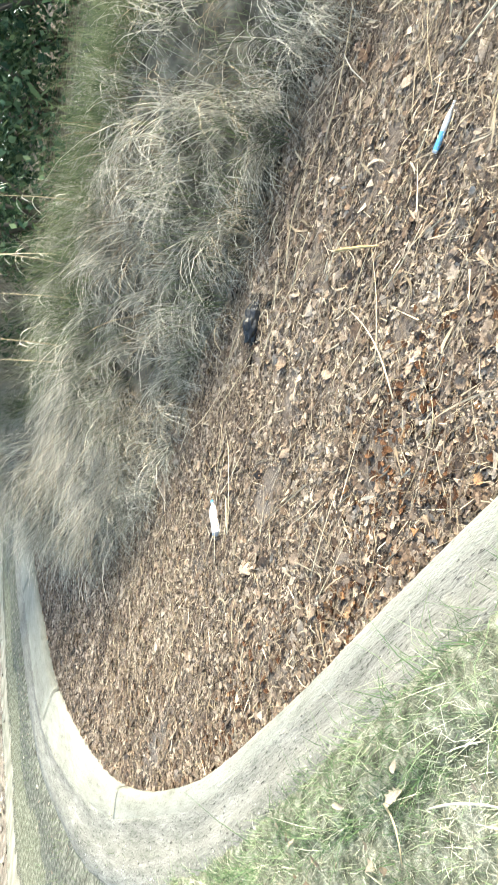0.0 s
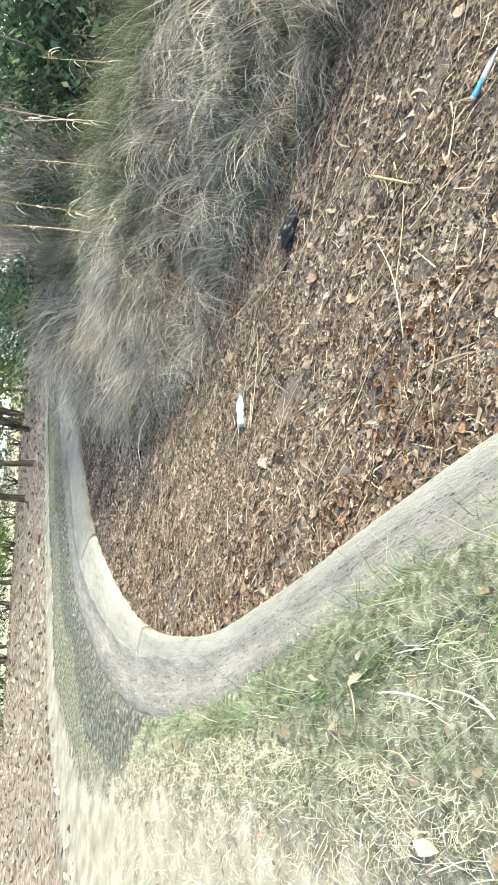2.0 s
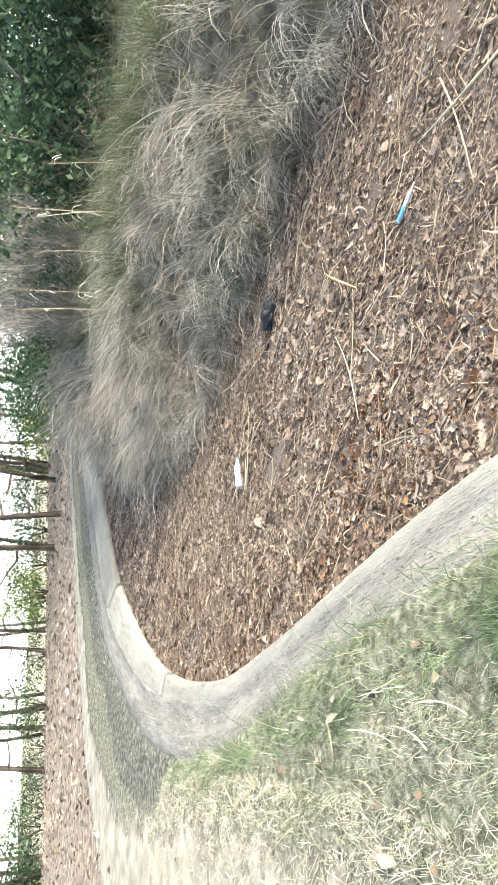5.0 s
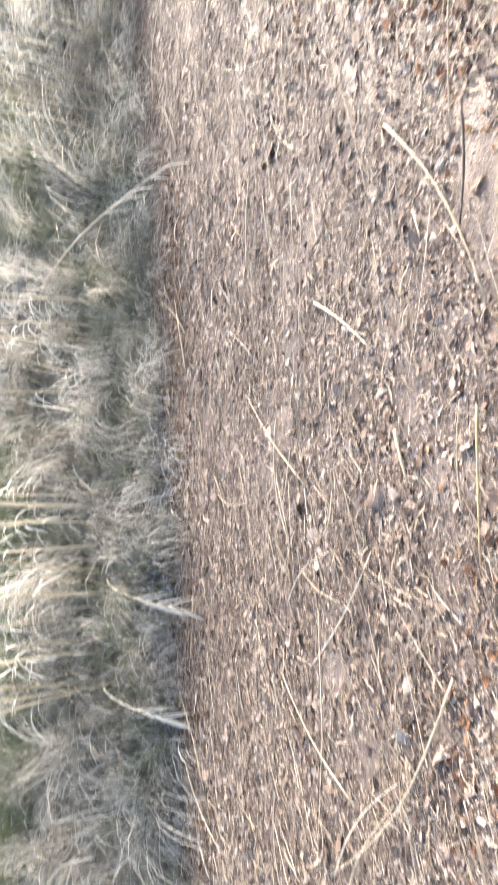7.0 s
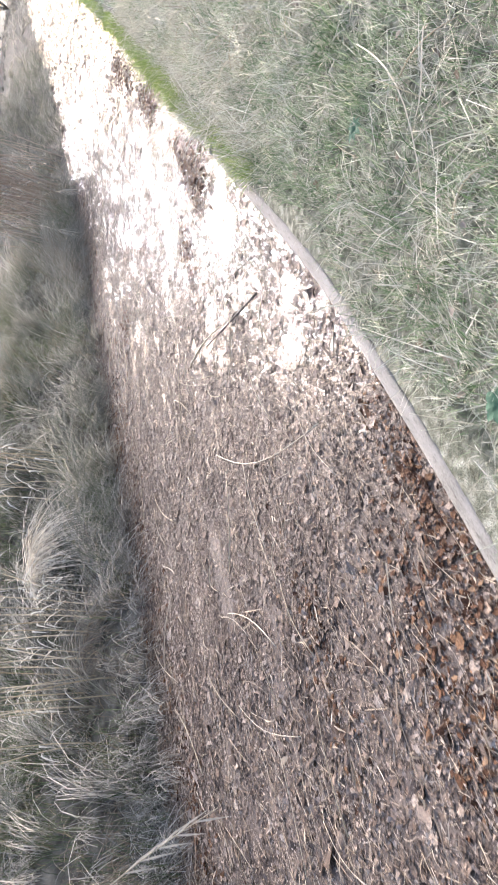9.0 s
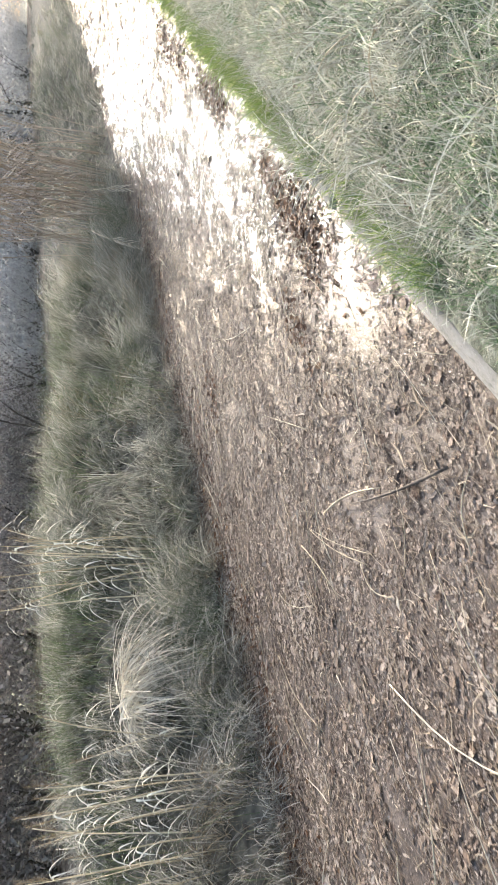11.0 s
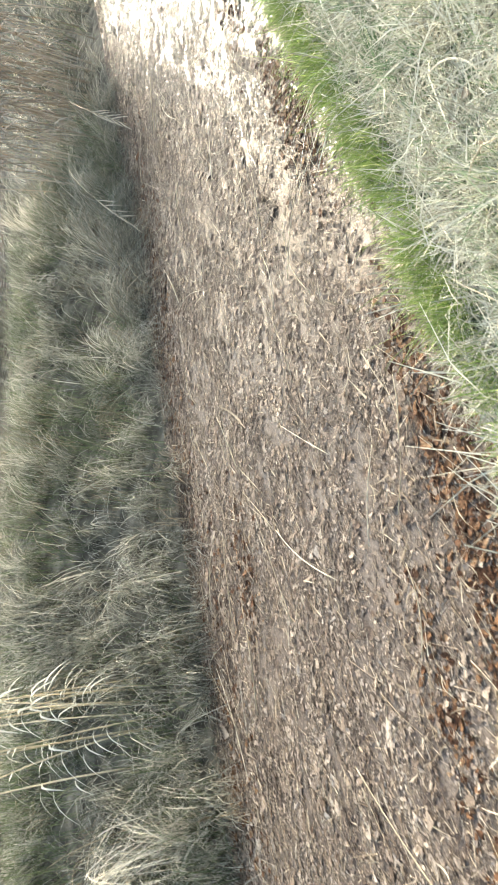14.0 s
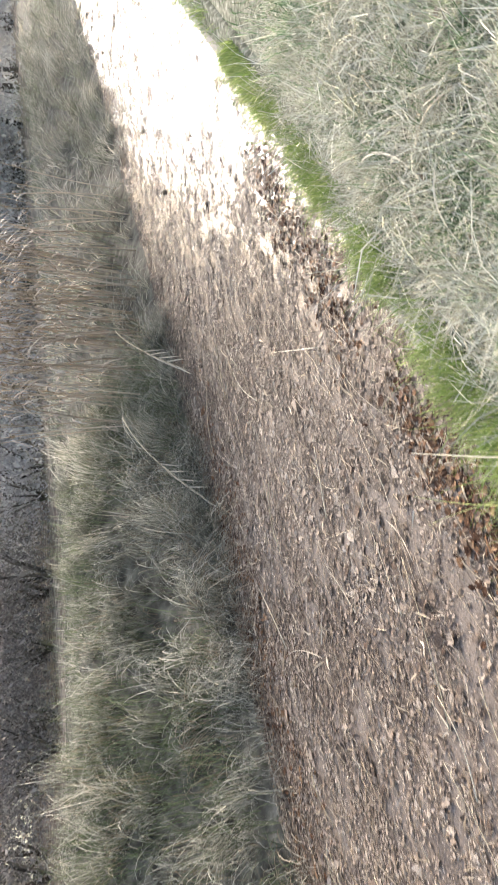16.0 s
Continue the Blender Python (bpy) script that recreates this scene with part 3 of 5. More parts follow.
# ---- scattered growth and litter ----
def blades(root, az, length, width, lean, droop, segs=3):
    """Curved tapering blades: arrays of roots (n, 3), headings, lengths, widths, leans (radians from upright) and droops (added along the blade)."""
    n = len(root)
    ang, pos, rows = lean.copy(), root.copy(), []
    head = np.stack([np.cos(az), np.sin(az), np.zeros(n)], 1)
    flat = np.stack([-np.sin(az), np.cos(az), np.zeros(n)], 1)
    spin = rng.uniform(-0.9, 0.9, n)[:, None]
    for s in range(segs + 1):
        w = (width * (1 - 0.75 * (s / segs)) / 2)[:, None]
        up = np.stack([np.zeros(n), np.zeros(n), np.ones(n)], 1)
        nrm = head * np.cos(ang)[:, None] - up * np.sin(ang)[:, None]
        off = (flat * np.cos(spin) + nrm * np.sin(spin)) * w
        rows += [pos - off, pos + off]
        pos = pos + (head * np.sin(ang)[:, None] + up * np.cos(ang)[:, None]) * (length / segs)[:, None]
        ang = ang + droop / segs
    v = np.stack(rows, 1)
    k = 2 * (segs + 1)
    base = (np.arange(n) * k)[:, None]
    f = np.concatenate([base + np.array([[2 * s, 2 * s + 1, 2 * s + 3, 2 * s + 2]]) for s in range(segs)], 1).reshape(-1, 4)
    return v.reshape(-1, 3), f


OAK = [(0, 0), (0.10, 0.10), (0.22, 0.13), (0.20, 0.24), (0.34, 0.32), (0.24, 0.42), (0.38, 0.55), (0.25, 0.62), (0.30, 0.78), (0.14, 0.84), (0.0, 1.0)]
MAPLE = [(0, 0), (0.06, 0.16), (0.30, 0.02), (0.26, 0.20), (0.52, 0.30), (0.32, 0.42), (0.48, 0.66), (0.20, 0.58), (0.16, 0.74), (0.0, 1.0)]
BEECH = [(0, 0), (0.2, 0.18), (0.27, 0.48), (0.17, 0.78), (0.0, 1.0)]
SPRIG = [(0, 0), (0.27, 0.45), (0.0, 1.0)]


def leaves(centre, size, az, tilt, curl, outline):
    """Flat lobed leaves, slightly curled and tipped."""
    half = np.array(outline, float)
    ring = np.vstack([half, (half * (-1, 1))[-2:0:-1]])
    ring[:, 1] -= 0.5
    m, n = len(ring), len(centre)
    x = ring[None, :, 0] * size[:, None] * rng.uniform(0.8, 1.15, (n, 1))
    y = ring[None, :, 1] * size[:, None]
    z = curl[:, None] * (np.abs(ring[None, :, 0]) * 1.5 + (ring[None, :, 1] ** 2)) * size[:, None] + rng.normal(0, 0.03, (n, m)) * size[:, None]
    x, y, z = np.c_[x, np.zeros(n)], np.c_[y, np.zeros(n)], np.c_[z, np.zeros(n)]
    ta, tb = tilt[:, 0:1], tilt[:, 1:2]
    z2 = z + x * np.sin(ta) + y * np.sin(tb)
    c, s = np.cos(az)[:, None], np.sin(az)[:, None]
    v = np.stack([centre[:, 0:1] + x * c - y * s, centre[:, 1:2] + x * s + y * c, centre[:, 2:3] + z2], -1)
    base = (np.arange(n) * (m + 1))[:, None, None]
    r = np.arange(m)
    tri = np.stack([r, (r + 1) % m, np.full(m, m)], 1) if m > 4 else np.array([[0, 1, 2], [0, 2, 3]])
    return v.reshape(-1, 3), (base + tri[None]).reshape(-1, 3)


def joined(sets):
    vs, fs, at = [], [], 0
    for v, f in sets:
        vs.append(v)
        fs.append(f + at)
        at += len(v)
    return np.vstack(vs), np.vstack(fs)


def on_channel(n, lo, hi, edge=0.0):
    """Random places on the water between two stretches of x; edge: how strongly they gather at the kerb."""
    if lo >= -1.0:
        x, v = rng.uniform(lo, hi, n), rng.uniform(0, 1, n) ** (1 + edge)
        y0, y1 = np.interp(x, KERB[60:, 0], KERB[60:, 1]), np.interp(x, BANK[60:, 0], BANK[60:, 1])
        return np.stack([x, y0 + (y1 - y0) * (0.005 + 1.06 * v)], 1), v
    keep = (NEAR[:, 0] >= lo) & (NEAR[:, 0] <= hi)
    a, b = NEAR[keep], FAR[keep]
    seg = np.linalg.norm(np.diff(a, axis=0), axis=1) * np.linalg.norm((b - a)[1:], axis=1)
    cdf = np.r_[0, np.cumsum(seg)] / seg.sum()
    u = np.interp(rng.uniform(0, 1, n), cdf, np.arange(len(a)))
    i = np.clip(u.astype(int), 0, len(a) - 2)
    f = (u - i)[:, None]
    v = rng.uniform(0, 1, n) ** (1 + edge)
    p, q = a[i] * (1 - f) + a[i + 1] * f, b[i] * (1 - f) + b[i + 1] * f
    return p + (q - p) * (0.005 + 1.06 * v[:, None]), v


def litter(n, lo, hi, outline, size, edge=0.0, gaps=0.0, high=0.014, tip=0.11):
    xy, v = on_channel(n, lo, hi, edge)
    if gaps:
        g = hills(xy[:, 0], xy[:, 1], 0.33, 4) + 0.7 * hills(xy[:, 0], xy[:, 1], 0.12, 1) + 0.4 * rng.normal(0, 1, len(xy))
        xy = thinned(xy[g > -1.1 + gaps], 0.9)
    k = len(xy)
    s = size * rng.lognormal(0, 0.3, k)
    z = rng.uniform(0.003, high, k)
    vv, ff = leaves(np.c_[xy, z], s, rng.uniform(0, 2 * np.pi, k), rng.normal(0, tip, (k, 2)), rng.normal(0.04, 0.14, k), outline)
    return vv, ff


BARE = [(-2.29, 2.67, 0.2, 0.16), (-1.47, 1.98, 0.22, 0.12), (-4.9, 2.69, 0.55, 0.14), (7.9, 1.42, 0.42, 0.16), (3.0, 0.95, 0.4, 0.12), (-0.6, 2.9, 0.25, 0.1), (5.6, 2.6, 0.5, 0.12)]


def thinned(xy, share):
    """Drops most of what lies on the small clear patches of the water."""
    drop = hills(0.6 * xy[:, 0], xy[:, 1], 0.19, 9) + 0.6 * hills(xy[:, 0], xy[:, 1], 0.07, 3) + 0.25 * rng.normal(0, 1, len(xy)) > 1.02
    for x, y, rx, ry in BARE:
        drop |= ((xy[:, 0] - x) / rx) ** 2 + ((xy[:, 1] - y) / ry) ** 2 < rng.uniform(0.4, 1.2, len(xy))
    return xy[~(drop & (rng.uniform(0, 1, len(xy)) < share))]


def rafts(xy, lo=5.0):
    """Which of the places lie on the drifting rafts of leaves; past lo the water opens between them."""
    x, y = 0.42 * xy[:, 0] + 0.1 * xy[:, 1], xy[:, 1]
    g = hills(x, y, 0.04, 4) + 0.9 * hills(x + 0.5 * y, y - 0.2 * x, 0.085, 8) + 0.9 * hills(x - 0.4 * y, y + 0.3 * x, 0.023, 2) + 0.5 * rng.normal(0, 1, len(xy))
    return g > -2.4 + 1.15 * np.clip((xy[:, 0] - lo) / 2, 0, 1) + 0.5 * np.clip((xy[:, 0] - 8.5) / 2.5, 0, 1) + 0.75 * np.clip((xy[:, 0] - 12.5) / 4, 0, 1)


def torn(xy, size, high, along, narrow=0.35, tip=0.09, corners=6, ruffle=0.1):
    """Torn, folded leaf scraps with ragged outlines, no two alike."""
    n = len(xy)
    a = 2 * np.pi * (np.arange(corners)[None] + rng.uniform(-0.42, 0.42, (n, corners))) / corners
    rad = rng.uniform(0.25, 0.65, (n, corners)) * size[:, None]
    u, w = rad * np.cos(a), rad * np.sin(a) * rng.uniform(narrow, 1.0, (n, 1))
    az = along + rng.normal(0, 0.55, n)
    loose = rng.uniform(0, 1, n) < 0.55
    az = np.where(loose, rng.uniform(0, 2 * np.pi, n), az)[:, None]
    x, y = u * np.cos(az) - w * np.sin(az), u * np.sin(az) + w * np.cos(az)
    t = rng.normal(0, tip, (n, 2))
    t = t * np.where(rng.uniform(0, 1, n) < 0.2, 1.9, 1.0)[:, None]
    z = rng.uniform(0.003, high, n)[:, None] + x * t[:, 0:1] + y * t[:, 1:2] + rng.normal(0, ruffle, (n, corners)) * size[:, None]
    v = np.stack([xy[:, 0:1] + x, xy[:, 1:2] + y, z], -1).reshape(-1, 3)
    fan = [[0, 1, 2], [0, 2, 3]] if corners == 4 else [[0, 1, 2], [0, 2, 3], [0, 3, 5], [3, 4, 5]]
    f = ((np.arange(n) * corners)[:, None, None] + np.array(fan)[None]).reshape(-1, 3)
    return v, f


def scraps(n, lo, hi, size, high=0.014, gaps=0.0, edge=0.0, narrow=0.35, corners=6, tip=0.15, ruffle=0.1):
    xy, v = on_channel(n, lo, hi, edge)
    if gaps:
        g = hills(xy[:, 0] * 0.45, xy[:, 1], 0.2, 4) + 0.7 * hills(xy[:, 0] * 0.6, xy[:, 1], 0.08, 1) + 0.5 * rng.normal(0, 1, n)
        xy, v = xy[g > -1.25 + gaps], v[g > -1.25 + gaps]
    open_water = np.clip((xy[:, 0] - 3.5) / 2, 0, 1) * np.clip((0.42 - v) / 0.35, 0, 1) * (0.75 + 0.5 * hills(0.35 * xy[:, 0], xy[:, 1], 0.16, 7))
    xy = xy[rng.uniform(0, 1, len(xy)) > 0.62 * open_water]
    xy = thinned(xy[rafts(xy)], 0.96 if corners == 6 else 0.88)
    return torn(xy, size * rng.lognormal(0, 0.42, len(xy)), high, 0.1, narrow, tip, corners, ruffle)


# floating leaves, whole ones in the bend, torn and drifted along the straight
v, f = joined([litter(3400, -6.5, -0.2, OAK, 0.046, 0.9, 0.3, 0.016, 0.2), litter(900, -6.5, -0.2, MAPLE, 0.042, 0.6, 0.3, 0.016, 0.2),
               litter(1500, -0.6, 4.5, OAK, 0.04, 0.5, 0.35, 0.014, 0.14), litter(1500, 4.5, 14.5, OAK, 0.038, 0.5, 0.35, 0.016, 0.07)])
tagged(new("whole_leaves", mesh_of("whole_leaves", v, f, M_WHOLE)), "pale tan oak and maple leaves lying on the floating litter", "leaves", kind="stuff")
sets = [
        scraps(17000, -6.5, -0.4, 0.034, 0.010, 0.1, 0.2, 0.3), scraps(80000, -6.5, -0.4, 0.02, 0.011, 0.0, 0, 0.25, 4),
        scraps(4200, -0.9, 5.0, 0.036, 0.010, 0.35, 0, 0.3), scraps(16000, -0.9, 5.4, 0.024, 0.010, 0.2, 0, 0.22), scraps(120000, -0.9, 5.2, 0.0145, 0.011, 0.0, 0, 0.25, 4),
        scraps(6000, 4.6, 14.5, 0.036, 0.009, 0.35, 0, 0.3, 6, 0.07, 0.06), scraps(34000, 4.8, 14.5, 0.025, 0.009, 0.1, 0, 0.25, 6, 0.07, 0.06), scraps(200000, 5.0, 14.8, 0.0165, 0.010, 0.0, 0, 0.28, 4, 0.09, 0.07),
        scraps(40000, -10.9, -5.5, 0.034, 0.014, 0, 0, 0.3), scraps(22000, 5.5, 14.8, 0.009, 0.005, 0, 0, 0.4, 4, 0.05, 0.04), scraps(64000, 14.5, 22.0, 0.03, 0.010, 0.0, 0, 0.35, 4, 0.08, 0.06), scraps(22000, 21.5, 34.0, 0.055, 0.014, 0.0, 0, 0.4, 4, 0.07, 0.06), scraps(8000, 33.0, 69.0, 0.12, 0.02, 0.0, 0, 0.4, 4, 0.06, 0.05)]
v, f = joined(sets)
tagged(new("floating_leaves", mesh_of("floating_leaves", v, f, M_LEAF)), "wet brown dead leaves floating thickly on the pond", "leaves", kind="stuff")


def drift(x, y, rx, ry, n):
    """A drift of russet leaves gathered against the kerb."""
    xy = np.c_[rng.normal(x, rx, n), rng.normal(y, ry, n)]
    i = np.abs(NEAR[:, 0][None] - xy[:, 0:1]).argmin(1)
    xy = xy[(xy[:, 1] > NEAR[i, 1] + 0.02)]
    k = len(xy)
    size = 0.034 if x < 0 else 0.028
    a = torn(xy, size * rng.lognormal(0, 0.3, k), 0.012, 0.1, 0.4, 0.14)
    some = xy[: k // 3]
    b = leaves(np.c_[some, rng.uniform(0.007, 0.013, len(some))], (size + 0.006) * rng.lognormal(0, 0.25, len(some)), rng.uniform(0, 6.28, len(some)), rng.normal(0, 0.2, (len(some), 2)), rng.normal(0.05, 0.2, len(some)), OAK)
    return joined([a, b])


DRIFTS = [(-1.24, 1.95, 0.3, 0.16, 260), (-1.9, 1.72, 0.4, 0.12, 330), (-0.7, 1.55, 0.35, 0.1, 160), (-3.4, 2.05, 0.5, 0.1, 220), (4.22, 1.1, 0.3, 0.1, 130), (4.65, 0.86, 0.35, 0.06, 200),
          (3.7, 0.95, 0.25, 0.08, 90), (4.6, 1.8, 0.3, 0.08, 70), (8.85, 1.5, 0.3, 0.1, 340), (9.5, 1.6, 0.25, 0.06, 170), (8.35, 1.94, 0.25, 0.06, 90), (11.4, 1.83, 0.25, 0.08, 260), (11.9, 1.98, 0.2, 0.06, 130),
          (9.5, 3.5, 0.25, 0.1, 90), (14.2, 2.35, 0.3, 0.1, 200), (1.2, 1.2, 0.5, 0.15, 90), (13.2, 2.2, 0.4, 0.1, 150), (-5.2, 3.1, 0.4, 0.15, 120)]
for n in range(17):
    i = int(np.abs(FAR[:, 0] - (0.6 + 0.85 * n + 0.3 * math.sin(7 * n))).argmin())
    DRIFTS.append((FAR[i, 0], FAR[i, 1] - 0.25 + 0.08 * math.sin(3 * n), 0.45, 0.14, 80 + 35 * math.sin(5 * n)))
v, f = joined([drift(x, y, rx, ry, int(n * (0.75 if x < 0 else 1.9))) for x, y, rx, ry, n in DRIFTS])
tagged(new("russet_leaves", mesh_of("russet_leaves", v, f, M_ORANGE)), "russet oak leaves drifted together along the kerb", "leaves", kind="stuff")


def chaff(n, lo, hi, length, width, spread, high):
    xy, v = on_channel(n, lo, hi)
    xy = thinned(xy[rafts(xy)], 0.85)
    k = len(xy)
    az = rng.normal(0, spread, k) + rng.choice([0, np.pi], k) + 0.1
    ln = length * rng.lognormal(0, 0.5, k)
    return blades(np.c_[xy, rng.uniform(0.004, high, k)], az, ln, width * rng.lognormal(0, 0.3, k), np.pi / 2 + rng.normal(0, 0.06, k), rng.normal(0, 0.12, k), 2)


v, f = joined([chaff(60000, -6.5, 3.5, 0.034, 0.0034, 1.0, 0.013), chaff(60000, 3.5, 14.5, 0.03, 0.003, 0.9, 0.012), chaff(10000, -6.5, 14.5, 0.085, 0.004, 0.6, 0.015), chaff(12000, -10.9, -5, 0.07, 0.006, 0.8, 0.025), chaff(6000, 13.5, 30, 0.09, 0.007, 0.5, 0.016)])
tagged(new("shredded_reeds", mesh_of("shredded_reeds", v, f, M_SHRED)), "brown shredded reed bits floating among the leaves", "straw", kind="stuff")
v, f = joined([chaff(9000, -6.5, 3.5, 0.055, 0.004, 1.1, 0.018), chaff(7500, 3.5, 14.5, 0.055, 0.0038, 1.1, 0.018), chaff(4200, -6.5, 14.5, 0.11, 0.004, 0.6, 0.026), chaff(2200, -6.5, 0.8, 0.085, 0.005, 1.2, 0.03), chaff(360, -6.5, 0.8, 0.2, 0.005, 0.9, 0.035), chaff(1900, -6.5, 14.5, 0.3, 0.0036, 0.22, 0.024)])
tagged(new("straw_chaff", mesh_of("straw_chaff", v, f, M_STRAW)), "broken straw and reed bits floating among the leaves", "straw", kind="stuff")


def ribbons(n, lo, hi, length, width, spread, high):
    """Flat dead grass blades that lie curled on the litter."""
    xy, v = on_channel(n, lo, hi)
    g = hills(0.5 * xy[:, 0], xy[:, 1], 0.3, 6) + 0.5 * rng.normal(0, 1, n)
    xy = thinned(xy[g > -0.1], 0.6)
    n = len(xy)
    az, bend = rng.normal(0.1, spread, n) + rng.choice([0, np.pi], n), rng.normal(0, 1.0, n)
    ln, wd = length * rng.lognormal(0, 0.4, n), width * rng.lognormal(0, 0.35, n)
    z, at, rows = rng.uniform(0.01, high, n), xy.copy(), []
    for s in range(6):
        w = wd * (0.35, 0.9, 1.0, 0.8, 0.5, 0.1)[s] / 2
        off = np.stack([-np.sin(az), np.cos(az)], 1) * w[:, None]
        lift = z + 0.006 * np.sin(s + 9 * bend)
        tip = rng.normal(0, 0.25, n) * w
        rows += [np.c_[at - off, lift - tip], np.c_[at + off, lift + tip]]
        at = at + np.stack([np.cos(az), np.sin(az)], 1) * (ln / 5)[:, None]
        az = az + bend / 5
    v = np.stack(rows, 1).reshape(-1, 3)
    f = ((np.arange(n) * 12)[:, None, None] + np.array([[2 * s, 2 * s + 1, 2 * s + 3, 2 * s + 2] for s in range(5)])[None]).reshape(-1, 4)
    return v, f


v, f = joined([ribbons(2400, -6.5, 0.8, 0.085, 0.006, 0.9, 0.03), ribbons(240, -5.0, 0.8, 0.17, 0.008, 0.8, 0.035), ribbons(3600, 0.5, 14.5, 0.07, 0.0055, 0.7, 0.028), ribbons(420, 0.5, 15.0, 0.2, 0.0065, 0.4, 0.035)])
tagged(new("dead_blades", mesh_of("dead_blades", v, f, M_STRAW)), "pale curled dead grass blades lying on the floating litter", "straw", kind="stuff")


def spots(n, x0, x1, y0, y1):
    return np.stack([rng.uniform(x0, x1, n), rng.uniform(y0, y1, n)], 1)


# dry grass of the far bank: combed tufts that hang towards the water
def bank_grass(count, per, x0, x1, y0, y1, length, width, low=0.0, high=3.6, wide=0.06, hollow=0.7):
    t = spots(count, x0, x1, y0, y1)
    _, kind, k, b = ground_height(t)
    ok = (b > low) & (b < high) & (k > 0) & (hills(t[:, 0], t[:, 1], 0.3, 5) + rng.normal(0, 0.5, count) > -hollow)
    t, b = t[ok], b[ok]
    c = len(t)
    comb = -np.pi / 2 - 0.2 + 0.38 * hills(t[:, 0], t[:, 1], 0.9, 1) + rng.normal(0, 0.24, c)
    tall = length * rng.lognormal(0, 0.22, c) * (0.6 + 0.4 * np.clip(b / 0.8, 0, 1)) * (1 - 0.35 * np.clip((b - 1.1) / 1.2, 0, 1))
    slope = np.abs(rng.normal(0.78, 0.22, c))
    i = np.repeat(np.arange(c), per)
    m = len(i)
    p = t[i] + rng.normal(0, wide, (m, 2))
    z = ground_height(p)[0]
    return blades(np.c_[p, z - 0.03], comb[i] + rng.normal(0, 0.24, m), tall[i] * rng.uniform(0.5, 1.2, m), width * rng.lognormal(0, 0.25, m), np.clip(slope[i] + rng.normal(0, 0.16, m), 0.1, 1.6), rng.normal(1.25, 0.35, m), 4)


v, f = joined([bank_grass(830, 38, 7.0, 16, 3.7, 8.0, 0.7, 0.0062, wide=0.05), bank_grass(420, 30, 7.2, 16, 3.7, 5.6, 0.46, 0.0048, -0.03, 0.6, 0.06, 3.0), bank_grass(620, 24, 16, 34, 5, 11, 0.74, 0.010), bank_grass(250, 22, 34, 70, 7, 18, 0.85, 0.02)])
tagged(new("olive_bank_grass", mesh_of("olive_bank_grass", v, f, M_OLIVEREED)), "long olive-grey grass combed down the bank towards the water", "grass", kind="stuff")
v, f = joined([bank_grass(1050, 38, -5, 7.6, 3.6, 8.0, 0.72, 0.0064, wide=0.05), bank_grass(540, 30, -6, 7.6, 3.7, 5.4, 0.46, 0.0048, -0.03, 0.6, 0.06, 3.0),
               bank_grass(520, 34, -9.5, -3.5, 4.4, 10, 0.85, 0.0075, wide=0.07), bank_grass(160, 26, -10, -5, 9, 18, 0.8, 0.009)])
v2, f2 = joined([bank_grass(520, 16, -7, 16, 3.7, 7.0, 0.62, 0.006, 0.05, 2.4, 0.09)])
tagged(new("bank_straw", mesh_of("bank_straw", v2, f2, M_STRAW)), "pale broken straw strands among the bank grass", "grass", kind="stuff")
tagged(new("bank_grass", mesh_of("bank_grass", v, f, M_DRYREED)), "long dry grey-tan grass hanging over the far bank", "grass", kind="stuff")


def green_tufts(n, x0, x1, y0, y1, length, low=0.05, high=2.8, gap=0.15):
    p = spots(n, x0, x1, y0, y1)
    z, kind, k, b = ground_height(p)
    g = hills(p[:, 0], p[:, 1], 0.5, 8) + 0.5 * hills(p[:, 0], p[:, 1], 0.2, 3)
    keep = (b > low) & (b < high) & (k > 0) & (g + rng.normal(0, 0.5, n) > gap)
    p, z = p[keep], z[keep]
    m = len(p)
    return blades(np.c_[p, z - 0.02], rng.normal(-1.7, 0.9, m), length * rng.lognormal(0, 0.3, m), 0.006 * np.ones(m), np.abs(rng.normal(0.3, 0.25, m)), rng.normal(0.9, 0.4, m), 3)


v, f = joined([green_tufts(19000, -4, 16, 3.8, 7.0, 0.36), green_tufts(12000, 5, 16, 4.0, 7.5, 0.36, 0.1, 2.8, 0.0), green_tufts(6000, 16, 34, 5.2, 9.5, 0.5), green_tufts(16000, -6, 3.5, 5.4, 8.5, 0.42, 1.7, 3.3, -0.7)])
tagged(new("green_grass", mesh_of("green_grass", v, f, M_GREENBLADE)), "green grass tufts growing through the dry bank grass", "grass", kind="stuff")


# grey stone chips at the foot of the bank
p = spots(9000, 0.4, 3.6, 3.7, 4.3)
z, kind, k, b = ground_height(p)
hold = (b > 0.0) & (b < 0.26) & (hills(p[:, 0], p[:, 1], 0.35, 2) + 0.4 * rng.normal(0, 1, len(p)) > -0.1)
p, z = p[hold], z[hold]
v, f = torn(p, 0.024 * rng.lognormal(0, 0.3, len(p)), 0.02, 0.0, 0.6, 0.5)
v[:, 2] += np.repeat(np.maximum(z, 0.0) + 0.012, 6)
tagged(new("stone_chips", mesh_of("stone_chips", v, f, M_CHIP)), "small grey stone chips at the foot of the bank", "stones", kind="stuff")


